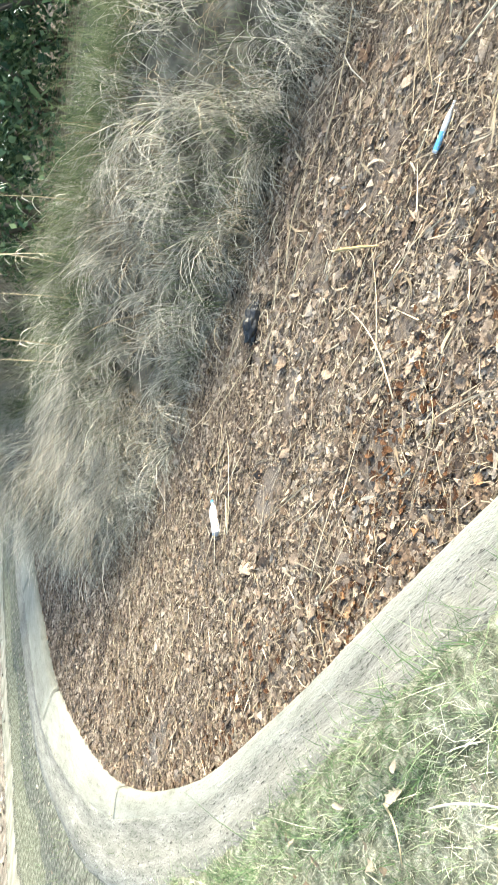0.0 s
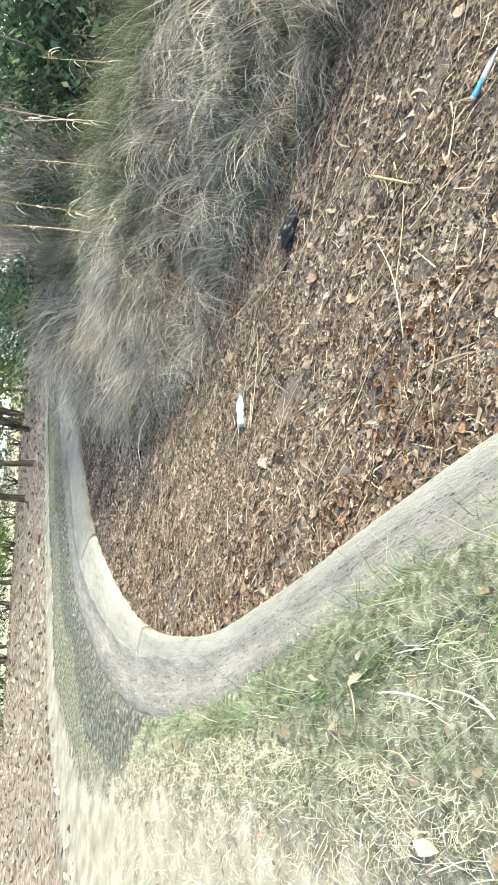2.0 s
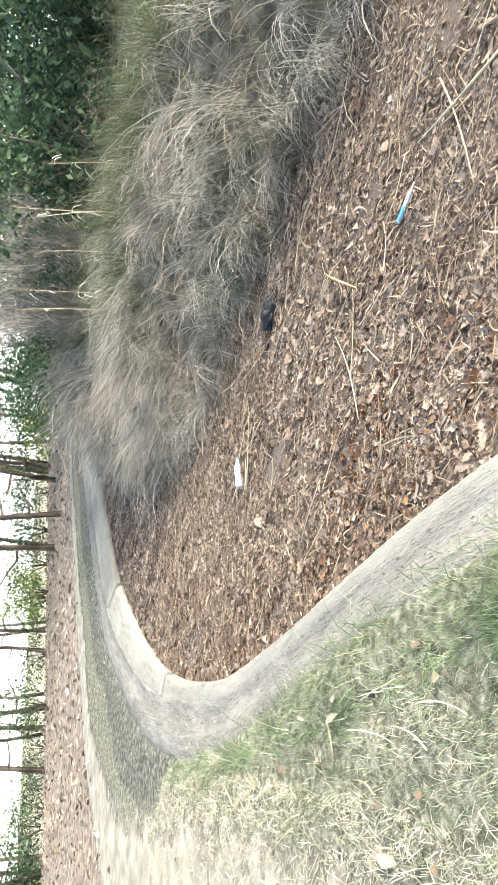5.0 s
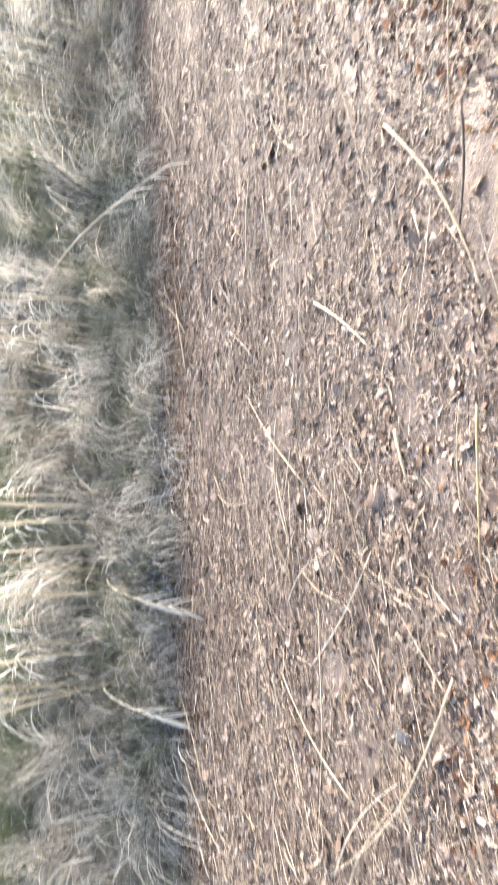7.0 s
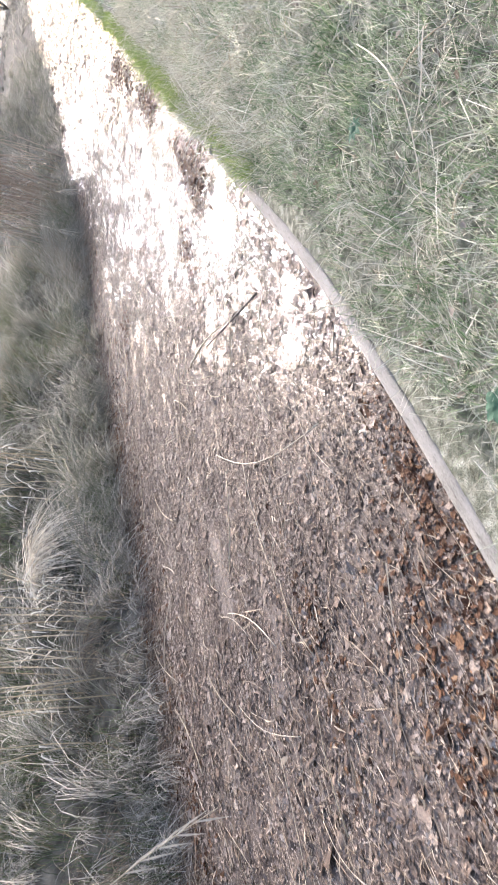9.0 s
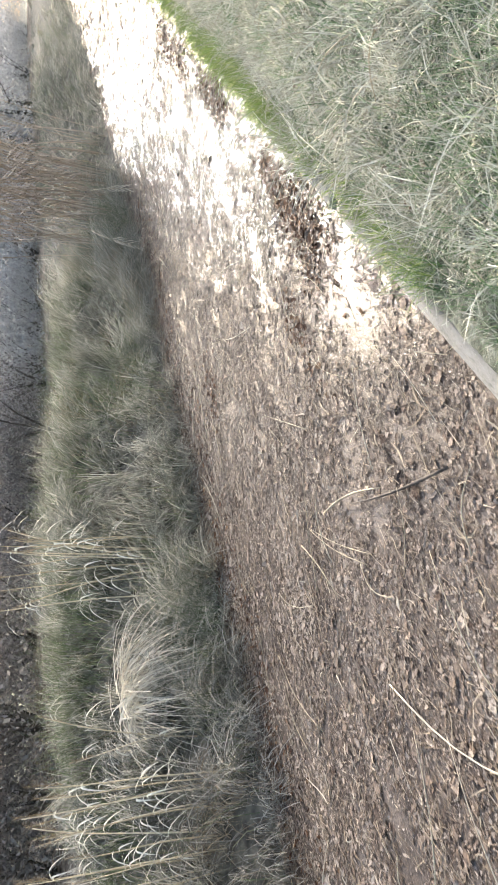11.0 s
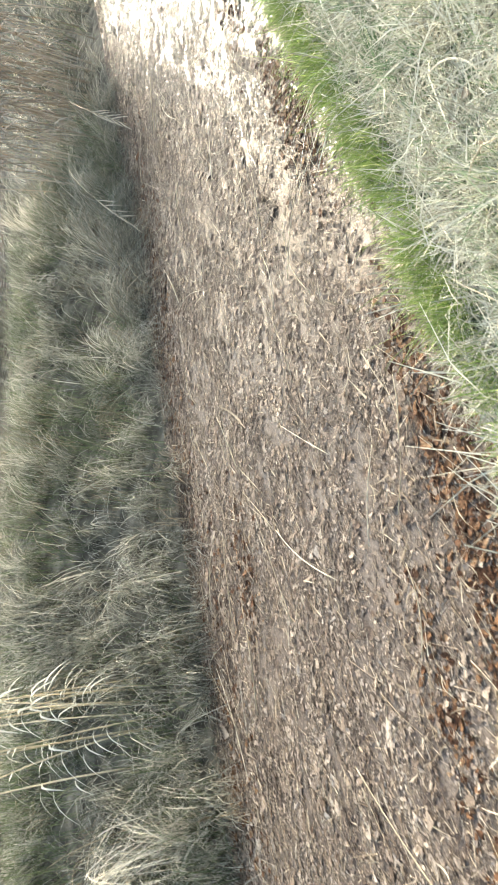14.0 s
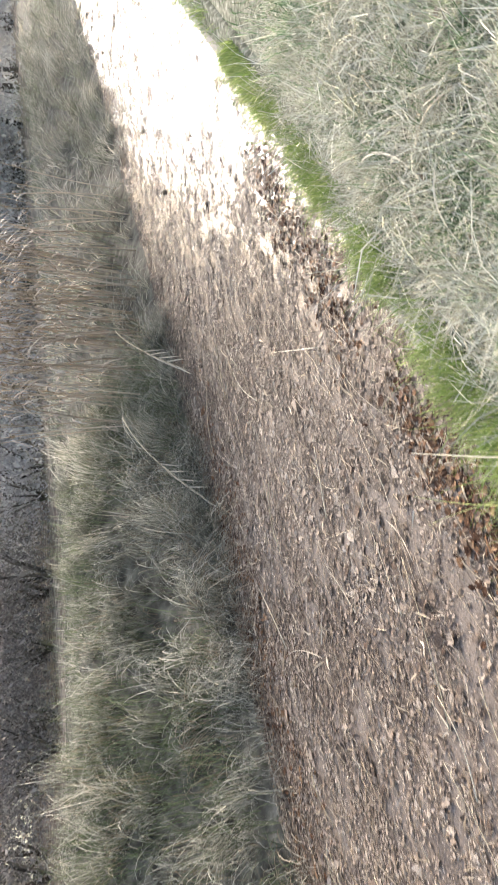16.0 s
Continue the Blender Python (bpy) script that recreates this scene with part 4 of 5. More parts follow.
# pale grit crumbling off the apron's outer edge
i = rng.integers(0, len(ap) - 1, 6000)
d = ap[i + 1] - ap[i]
d /= np.linalg.norm(d, axis=1)[:, None]
o = 0.128 * rim_width(ap[i, 0]) + np.where(rng.uniform(0, 1, len(i)) < 0.7, rng.normal(0.25, 0.035, len(i)), rng.uniform(0.05, 0.3, len(i))) * (1.1 - 0.32 * np.clip((ap[i, 0] + 4.0) / 2.5, 0, 1) - 0.43 * np.clip((ap[i, 0] - 0.2) / 2.4, 0, 1)) / 0.9
p = ap[i] + np.stack([d[:, 1], -d[:, 0]], 1) * o[:, None]
v, f = torn(p, 0.0075 * rng.lognormal(0, 0.45, len(p)), 0.004, 0.0, 0.6, 0.3)
v[:, 2] += np.repeat(np.interp(o, (0.07, 0.15, 0.22, 0.3, 0.36, 0.42), (0.098, 0.109, 0.135, 0.167, 0.181, 0.187)), 6)
tagged(new("grit", mesh_of("grit", v, f, M_GRIT)), "pale grit crumbling off the rough concrete apron", "grit", kind="stuff")


# lawn on the near side
def lawn(n, x0, x1, y0, y1, length, width, far=99.0, near=0.30, lean=0.55, thin=0.0):
    """Blades on the lawn; thin: how much they thin out where the trodden path begins."""
    c = spots(max(1, n // 24), x0, x1, y0, y1)
    which = rng.integers(0, len(c), n)
    p = c[which] + rng.normal(0, 1, (n, 2)) * (0.03 + 0.12 * rng.uniform(0, 1, len(c)) ** 1.5)[which, None]
    way = rng.uniform(0, 2 * np.pi, len(c))[which] + rng.normal(0, 0.9, n)
    big = rng.lognormal(0, 0.25, len(c))[which]
    z, kind, k, b = ground_height(p)
    out = -k
    start = np.where(p[:, 0] > 8.5, 0.09, near - 0.14 * np.clip((p[:, 0] - 0.2) / 2.4, 0, 1) + 0.12 * np.clip((-2.2 - p[:, 0]) / 1.5, 0, 1)) + 0.05 * hills(p[:, 0], p[:, 1], 0.25)
    keep = (out > start) & (out < far) & (kind == 0)
    way, big = way[keep], big[keep]
    p, z, out = p[keep], z[keep], out[keep]
    if thin:
        trod = np.clip((1.75 - np.abs(side(p, TRACK))) / 0.75, 0, 1) * np.clip((1.5 - p[:, 0]) / 2, 0, 1)
        stay = rng.uniform(0, 1, len(p)) > trod * (thin + 0.35 * trod)
        p, z, out, way, big = p[stay], z[stay] + 0.022 * (trod[stay] > 0.5), out[stay], way[stay], big[stay]
    z = np.where(out < 0.5, np.maximum(z, 0.1 + 0.1 * np.clip(out - 0.1, 0, 0.3)), z)
    m = len(p)
    ln = length * rng.lognormal(0, 0.3, m) * big
    return blades(np.c_[p, z - 0.01], way, ln, width * rng.lognormal(0, 0.2, m), np.abs(rng.normal(lean, 0.3, m)), rng.normal(0.7, 0.4, m), 2)


v, f = joined([lawn(130000, -6.5, 2.2, -1.3, 2.2, 0.045, 0.003, thin=0.75), lawn(22000, -6.5, 1.2, 0.3, 2.2, 0.10, 0.0032, 0.62, 0.28, 0.7), lawn(150000, 2, 14.5, -1.0, 2.2, 0.07, 0.004), lawn(16000, 2, 14.5, -1.0, 2.2, 0.12, 0.005, lean=0.8),
               lawn(30000, -11.5, -4.5, 0.8, 8.5, 0.05, 0.005, near=0.62, thin=0.75), lawn(16000, 14, 24, -1, 4, 0.11, 0.008), lawn(26000, 0, 16, -5, -0.9, 0.11, 0.011), lawn(9000, 14, 30, -9, 0, 0.12, 0.014), lawn(9000, 24, 60, -3, 10, 0.16, 0.02)])
tagged(new("lawn_grass", mesh_of("lawn_grass", v, f, M_LAWNBLADE)), "short green lawn grass beside the kerb", "grass", kind="stuff")
v, f = joined([lawn(120000, -6.5, 2.2, -1.3, 2.2, 0.05, 0.0028, lean=1.2, thin=0.2), lawn(3000, -6.5, 2.2, -1.3, 2.2, 0.13, 0.0038, lean=1.25, thin=0.2), lawn(34000, 9.3, 14.5, 0.0, 2.2, 0.11, 0.0055, lean=1.0), lawn(66000, 2, 14.5, -1.0, 2.2, 0.085, 0.0042, lean=1.15), lawn(15000, 2, 14.5, -1.0, 2.2, 0.15, 0.0052, lean=1.1), lawn(40000, 7, 14.5, -0.8, 2.2, 0.12, 0.006, lean=1.0), lawn(10000, 7, 14.5, -0.8, 2.2, 0.2, 0.007, lean=1.1)])
tagged(new("thatch", mesh_of("thatch", v, f, M_THATCH)), "pale dead grass matted into the lawn", "grass", kind="stuff")


# longer, greener tufts where the lawn meets the rough concrete
v, f = joined([lawn(42000, -5.6, 0.9, 0.2, 2.6, 0.085, 0.0032, 0.66, 0.27, 0.8), lawn(9000, -5.6, 0.9, 0.2, 2.6, 0.14, 0.0036, 0.6, 0.29, 0.9)])
tagged(new("edge_grass", mesh_of("edge_grass", v, f, M_EDGE)), "longer green grass tufts along the rough concrete apron", "grass", kind="stuff")


# brown leaf crumbs caught in the grass
p = spots(4500, -5.5, 14.5, -1.3, 2.2)
z, kind, k, b = ground_height(p)
hold = (kind == 0) & (-k > 0.3) & (hills(p[:, 0], p[:, 1], 0.2, 2) + 0.6 * rng.normal(0, 1, len(p)) > 0.45)
p, z = p[hold], z[hold]
v, f = torn(p, 0.034 * rng.lognormal(0, 0.35, len(p)), 0.015, 0.0, 0.5, 0.3)
v[:, 2] += np.repeat(z + 0.022, 6)
tagged(new("lawn_leaf_crumbs", mesh_of("lawn_leaf_crumbs", v, f, M_CRUMB)), "brown dead leaves broken up between the grass blades", "leaves", kind="stuff")


# the fringe that hangs over the kerb
def fringe(n, x0, x1, reach):
    keep = (KERB[:, 0] > x0) & (KERB[:, 0] < x1)
    a = KERB[keep]
    u = rng.uniform(0, len(a) - 1.001, n)
    i = u.astype(int)
    p = a[i] + (a[i + 1] - a[i]) * (u - i)[:, None]
    d = a[i + 1] - a[i]
    d /= np.linalg.norm(d, axis=1)[:, None]
    outward = np.stack([d[:, 1], -d[:, 0]], 1)
    o = rng.uniform(0.07, 0.24, n)
    tuft = hills(p[:, 0], p[:, 1], 0.13, 3) + rng.normal(0, 0.4, n) > -0.5
    p = (p + outward * o[:, None])[tuft]
    az = np.arctan2(-outward[:, 1], -outward[:, 0])[tuft] + rng.normal(0, 0.7, len(p))
    m = len(p)
    return blades(np.c_[p, np.full(m, 0.13)], az, reach * rng.lognormal(0, 0.35, m), np.full(m, 0.0045), np.abs(rng.normal(0.6, 0.3, m)), rng.normal(1.1, 0.4, m), 4)


v, f = joined([fringe(1200, 7.2, 9.5, 0.08), fringe(11000, 9.3, 15.5, 0.105), fringe(2600, 15.5, 30, 0.18)])
tagged(new("kerb_fringe", mesh_of("kerb_fringe", v, f, M_FRINGE)), "bright green grass fringe hanging over the kerb", "grass", kind="stuff")

# sparse grass and dry bits on the rough ground outside the kerb
p = spots(16000, -14, -2.6, 0.5, 13)
z, kind, k, b = ground_height(p)
hold = (kind == 6) & (k < -0.36)
p, z = p[hold], z[hold]
m = len(p)
half = m // 2
v, f = blades(np.c_[p[:half], z[:half]], rng.uniform(0, 6.28, half), 0.07 * rng.lognormal(0, 0.4, half), np.full(half, 0.006), np.abs(rng.normal(0.7, 0.35, half)), rng.normal(0.6, 0.4, half), 2)
tagged(new("rough_grass", mesh_of("rough_grass", v, f, M_GREENBLADE)), "thin grass on the rough ground outside the kerb", "grass", kind="stuff")
q, zq = p[half:half + 320], z[half:half + 320]
v, f = leaves(np.c_[q, zq + 0.008], 0.045 * rng.lognormal(0, 0.35, len(q)), rng.uniform(0, 6.28, len(q)), rng.normal(0, 0.3, (len(q), 2)), rng.normal(0.05, 0.3, len(q)), SPRIG)
tagged(new("scattered_leaves", mesh_of("scattered_leaves", v, f, M_DRYLEAF)), "dry leaves strewn on the rough ground", "leaves", kind="stuff")

# leaf litter of the wood beyond the path
p = spots(15000, -34, -8, -2, 26)
z, kind, k, b = ground_height(p)
p, z = p[(kind == 2)], z[(kind == 2)]
v, f = leaves(np.c_[p, z + 0.015], 0.12 * rng.lognormal(0, 0.3, len(p)), rng.uniform(0, 6.28, len(p)), rng.normal(0, 0.35, (len(p), 2)), rng.normal(0.05, 0.3, len(p)), SPRIG)
tagged(new("woodland_litter", mesh_of("woodland_litter", v, f, M_DRYLEAF)), "dry pale leaf litter under the trees", "leaves", kind="stuff")


# ---- things ----
def tube(points, radii, sides=6):
    """A tapered tube along points."""
    bm = bmesh.new()
    rings = []
    pts = [Vector(q) for q in points]
    for n, q in enumerate(pts):
        d = (pts[min(n + 1, len(pts) - 1)] - pts[max(n - 1, 0)]).normalized()
        rot = d.to_track_quat("Z", "Y").to_matrix()
        rings.append([bm.verts.new(q + rot @ Vector((math.cos(a) * radii[n], math.sin(a) * radii[n], 0))) for a in [2 * math.pi * s / sides for s in range(sides)]])
    for r, s in zip(rings, rings[1:]):
        for n in range(sides):
            bm.faces.new((r[n], r[(n + 1) % sides], s[(n + 1) % sides], s[n]))
    bm.faces.new(rings[0][::-1])
    bm.faces.new(rings[-1])
    return bm


def thing_mesh(name, bm, mat, label, category, group=""):
    return tagged(part(name, bm, mat), label, category, group)


def stalk(a, b, r=0.006, bend=0.04, z=0.03, mat=None, label="pale dry reed stalk lying on the floating leaves", name="reed_stalk"):
    """A reed stalk lying on the leaves, with nodes and a slight bend."""
    a, b = Vector((*a, z)), Vector((*b, z + random.uniform(0.0, 0.03)))
    d = b - a
    flat = Vector((-d.y, d.x, 0)).normalized()
    pts, rad = [], []
    for n in range(9):
        t = n / 8
        pts.append(a + d * t + flat * bend * math.sin(math.pi * t) + Vector((0, 0, 0.012 * math.sin(math.pi * t))))
        rad.append(0.58 * r * (1.0 - 0.45 * t) * (1.25 if n in (2, 5) else 1.0))
    return thing_mesh(name, tube(pts, rad, 6), mat or M_STALK, label, "reed stalk" if name == "reed_stalk" else "stick", "stalks on the pond")


for a, b, r, bend in [((0.41, 2.37), (-0.06, 2.6), 0.009, 0.02), ((0.18, 2.7), (0.03, 2.07), 0.008, 0.03), ((0.42, 2.56), (0.67, 2.13), 0.009, 0.02), ((0.67, 2.13), (1.05, 1.75), 0.007, 0.02),
                      ((3.0, 1.91), (2.64, 1.54), 0.008, 0.02), ((3.45, 1.32), (2.58, 0.97), 0.009, 0.06), ((1.48, 1.37), (0.73, 2.19), 0.007, 0.09),
                      ((6.3, 2.24), (5.48, 1.2), 0.006, -0.12), ((2.32, 1.49), (2.11, 1.44), 0.012, 0.01), ((0.72, 2.2), (1.13, 1.7), 0.006, 0.04),
                      ((7.29, 2.31), (6.98, 1.71), 0.011, 0.03), ((7.33, 2.67), (6.83, 2.41), 0.007, 0.03)]:
    stalk(a, b, r, bend)
stalk((2.29, 1.09), (1.81, 1.17), 0.007, 0.01, mat=M_YELLOW, label="yellow-green reed stalk lying on the floating leaves")
stalk((6.74, 1.29), (7.1, 1.98), 0.013, 0.02, mat=M_TWIG, label="brown bare stick lying on the floating leaves", name="stick")
stalk((-1.0, 2.95), (-0.81, 2.58), 0.014, 0.0, mat=M_YELLOW, label="short yellow cane floating on the pond", name="cane")
stalk((3.28, 0.95), (2.87, 1.03), 0.01, 0.03, mat=M_TWIG, label="dark thin stick near the kerb", name="stick")
r2 = random.Random(4)
for n in range(150):
    i = r2.randrange(30, len(NEAR))
    x = r2.uniform(-4.5, 14)
    i = int(np.abs(NEAR[:, 0] - x).argmin())
    q = NEAR[i] + (FAR[i] - NEAR[i]) * r2.uniform(0.08, 0.92)
    an, ln = r2.gauss(0.1, 0.55), r2.uniform(0.18, 0.7)
    e = (q[0] + ln * math.cos(an), q[1] + ln * math.sin(an))
    k = int(np.abs(NEAR[:, 0] - e[0]).argmin())
    if NEAR[k][1] + 0.1 < e[1] < FAR[k][1] - 0.1:
        stalk((q[0], q[1]), e, r2.uniform(0.0025, 0.0055), r2.uniform(-0.06, 0.06), r2.uniform(0.02, 0.045))


def bottle(at, az, length, radius, label, name, printed):
    """A drinks bottle lying half sunk: body with shoulder and neck, cap, printed sleeve."""
    prof = [(0.0, 0.0), (0.0, 0.72), (0.03, 0.98), (0.10, 1.0), (0.30, 0.94), (0.52, 1.0), (0.68, 0.98), (0.78, 0.72), (0.86, 0.38), (0.93, 0.34), (0.93, 0.0)]
    root = tagged(new(name), label, "bottle")

    def turned(profile, grow=1.0):
        bm = bmesh.new()
        rings = []
        for t, rr in profile:
            rings.append([bm.verts.new((t * length, math.cos(a) * rr * radius * grow, math.sin(a) * rr * radius * grow * 0.85)) for a in [2 * math.pi * s / 14 for s in range(14)]])
        for p0, p1 in zip(rings, rings[1:]):
            for n in range(14):
                bm.faces.new((p0[n], p1[n], p1[(n + 1) % 14], p0[(n + 1) % 14]))
        bmesh.ops.remove_doubles(bm, verts=bm.verts, dist=1e-5)
        return bm
    part("body", turned(prof), M_WHITE, root)
    part("cap", turned([(0.925, 0.0), (0.925, 0.42), (1.0, 0.42), (1.0, 0.0)]), M_WHITE if printed else M_BLUE, root)
    if printed:
        part("sleeve", turned([(0.06, 1.0), (0.10, 1.0), (0.30, 0.94), (0.42, 0.97)], 1.02), M_BLUE, root, "light blue printed sleeve")
    root.matrix_world = pose(at[0], at[1], 0.022, 0, 3, az)
    return root


bottle((-0.40, 2.52), 12, 0.19, 0.0125, "white plastic bottle with a blue sleeve floating among leaves", "bottle", True)
bottle((-2.93, 3.00), 80, 0.26, 0.034, "white crumpled plastic bottle floating among leaves", "bottle", False)

# crumpled black bag at the foot of the bank
bm = bmesh.new()
bmesh.ops.create_icosphere(bm, subdivisions=4, radius=1.0)
for vert in bm.verts:
    c = vert.co
    k = 1 + 0.45 * noise.noise(c * 2.3) + 0.22 * noise.noise(c * 6.0) + 0.1 * noise.noise(c * 14)
    vert.co = Vector((c.x * 0.115 * k, c.y * 0.05 * k, max(c.z, -0.3) * 0.05 * k))
bag = thing_mesh("plastic_bag", bm, M_BAG, "crumpled black plastic bag lying on the floating leaves", "bag")
bag.matrix_world = pose(-1.74, 3.56, 0.03, 0, 0, 32)


# tall reeds standing on the bank: stem, hanging blades, plume
def reed_plant(height, lean, seed, plume=True, mat=None, label="tall pale dry reed with drooping leaves on the bank"):
    r = random.Random(seed)
    root = tagged(new("reed"), label, "reed", "tall reeds")
    pts = [(lean * height * (t ** 1.6), 0.02 * math.sin(5 * t), height * t) for t in [n / 8 for n in range(9)]]
    part("stem", tube(pts, [0.0095 - 0.0006 * n for n in range(9)], 5), mat or M_STALK, root)
    for n in range(6):
        t = r.uniform(0.3, 0.95)
        base = Vector((lean * height * t**1.6, 0, height * t))
        an, ln = r.uniform(-1.2, 1.2), r.uniform(0.22, 0.42)
        bm = bmesh.new()
        prev = None
        for s in range(6):
            u = s / 5
            c = base + Vector((math.cos(an) * ln * u, math.sin(an) * ln * u, ln * (0.55 * u - 0.95 * u * u)))
            w = 0.013 * (1 - u) ** 0.7 + 0.001
            off = Vector((-math.sin(an), math.cos(an), 0)) * w
            pair = (bm.verts.new(c - off), bm.verts.new(c + off))
            if prev:
                bm.faces.new((prev[0], prev[1], pair[1], pair[0]))
            prev = pair
        part("leaf", bm, mat or M_THATCH, root)
    if plume:
        n = 70
        t = rng.uniform(0.86, 1.03, n)
        c = np.stack([lean * height * t**1.6, 0 * t, height * t], 1)
        v, f = blades(c, rng.normal(0.3, 0.7, n), np.full(n, 0.085), np.full(n, 0.003), np.full(n, 0.55), np.full(n, 1.0), 2)
        ob = new("plume", mesh_of("plume", v, f, M_STRAW))
        ob.parent = root
    return root


first = [reed_plant(1.75, 0.10, 1), reed_plant(1.55, 0.22, 2), reed_plant(1.9, 0.06, 3)]
ruddy = [reed_plant(1.9, 0.12, 5, True, M_REDREED, "tall reddish-tan reed with a drooping tip on the bank"), reed_plant(1.65, 0.2, 6, True, M_REDREED, "tall reddish-tan reed with a drooping tip on the bank")]
used = set()
spots_taken = []
r3 = random.Random(11)
for cx, cy, n, spread, tall in [(1.55, 4.75, 7, 0.16, 1.0), (1.95, 4.8, 7, 0.2, 1.0), (2.45, 4.8, 5, 0.2, 0.85), (3.85, 4.75, 9, 0.22, 0.8), (6.05, 4.85, 14, 0.25, 0.75),
                                (6.8, 4.9, 10, 0.3, 0.8), (9.05, 5.3, 12, 0.2, 1.0), (-3.0, 6.5, 6, 0.6, 0.7), (15.5, 5.7, 18, 0.35, 1.0), (16.3, 5.85, 30, 0.4, 1.1), (17.2, 5.95, 30, 0.45, 1.15), (18.4, 6.2, 26, 0.5, 1.15)]:
    for k in range(n):
        spots_taken.append((cx + r3.gauss(0, spread), cy + r3.gauss(0, 0.6 * spread), r3.uniform(120, 320), tall * r3.uniform(0.8, 1.05)))
for n, (x, y, az, s) in enumerate(spots_taken):
    z = float(ground_height(np.array([[x, y]]))[0][0])
    src = ruddy[n % 2] if x > 14 else first[n % 3]
    m = pose(x, y, z - 0.02, 0, 0, az) @ Matrix.Diagonal((s, s, s, 1))
    if src not in used:
        src.matrix_basis = m
        used.add(src)
    else:
        copy_thing(src, m)


# arching reeds that lean out over the water
def arching(base, tip, top, label="long bent dry reed arching out over the water"):
    b, t = Vector(base), Vector(tip)
    root = tagged(new("bent_reed"), label, "reed", "bent reeds")
    pts = []
    for n in range(13):
        u = n / 12
        pts.append(b.lerp(t, u) + Vector((0, 0, top * 4 * u * (1 - u))))
    part("stem", tube(pts, [0.007 - 0.0004 * n for n in range(13)], 5), M_STALK, root)
    d = (t - b).normalized()
    perp = Vector((-d.y, d.x, 0))
    for n in range(9):
        u = 0.62 + 0.042 * n
        c = pts[min(12, int(u * 12))]
        bm = bmesh.new()
        e = c + perp * (0.07 if n % 2 else -0.05) + d * (0.17 - 0.01 * n + 0.03 * (n % 3)) - Vector((0, 0, 0.10 + 0.02 * (n % 2)))
        w = perp * 0.0045
        vs = [bm.verts.new(q) for q in (c - w, c + w, (c + e) / 2 + w * 1.4 + Vector((0, 0, 0.015)), e, (c + e) / 2 - w * 1.4 + Vector((0, 0, 0.015)))]
        bm.faces.new(vs)
        part("leaf", bm, M_TUFT, root)
    return root


arching((4.3, 4.65, 0.62), (4.42, 2.95, 0.12), 0.10)
arching((2.05, 4.5, 0.25), (1.77, 3.4, 0.05), 0.12)
arching((16.0, 5.35, 0.46), (14.65, 4.5, 0.06), 0.10)
arching((14.75, 5.3, 0.52), (13.25, 4.55, 0.06), 0.10)
arching((1.35, 4.3, 0.35), (1.15, 3.7, 0.04), 0.08)


# bleached tussocks standing out of the bank
def tussock(at, n, length, heading, label, lift=0.05, fan=0.5, wide=0.007, sprigs=False, mat=None):
    z = float(ground_height(np.array([at]))[0][0])
    az = rng.normal(heading, fan, n)
    stand = np.c_[at[0] + rng.normal(0, 0.17, n), at[1] + rng.normal(0, 0.1, n), z + lift + rng.normal(0, 0.04, n)]
    v, f = blades(stand, az, length * rng.uniform(0.35, 1.25, n), wide * rng.lognormal(0, 0.25, n), rng.normal(1.6, 0.2, n), rng.normal(1.0, 0.35, n), 5)
    if sprigs:
        tips = v.reshape(n, 12, 3)[np.arange(0, n, 2), 2 * rng.integers(2, 6, len(range(0, n, 2)))]
        m = len(tips) * 2
        tv, tf = blades(np.repeat(tips, 2, 0), np.repeat(az[::2], 2) + rng.normal(0, 0.5, m), 0.08 * rng.lognormal(0, 0.3, m), np.full(m, 0.006), np.abs(rng.normal(1.3, 0.35, m)), rng.normal(0.5, 0.4, m), 5)
    root = tagged(new("tussock"), label, "grass tussock", "tussocks")
    root.location = (at[0], at[1], z)
    for name, vs, fs in [("foliage", v, f)] + ([("plume", tv, tf)] if sprigs else []):
        ob = tagged(new(name, mesh_of(name, vs - np.array([at[0], at[1], z]), fs, mat or M_STRAW)), kind="stuff")
        ob.parent = root
    return root


tussock((7.72, 5.42), 280, 0.95, -1.6, "bleached straw-coloured grass tussock on the bank", 0.30, 0.6, 0.0095, True, M_TUFT)
tussock((-1.5, 4.35), 150, 0.42, -1.4, "bleached straw-coloured grass tussock at the water's edge")
tussock((-3.8, 4.95), 150, 0.45, -1.4, "bleached straw-coloured grass tussock at the water's edge")
tussock((4.6, 4.7), 130, 0.5, -1.7, "pale dry grass tussock on the bank")
tussock((6.6, 4.8), 120, 0.5, -1.7, "pale dry grass tussock on the bank")
tussock((11.8, 5.6), 130, 0.55, -1.6, "pale dry grass tussock on the bank")

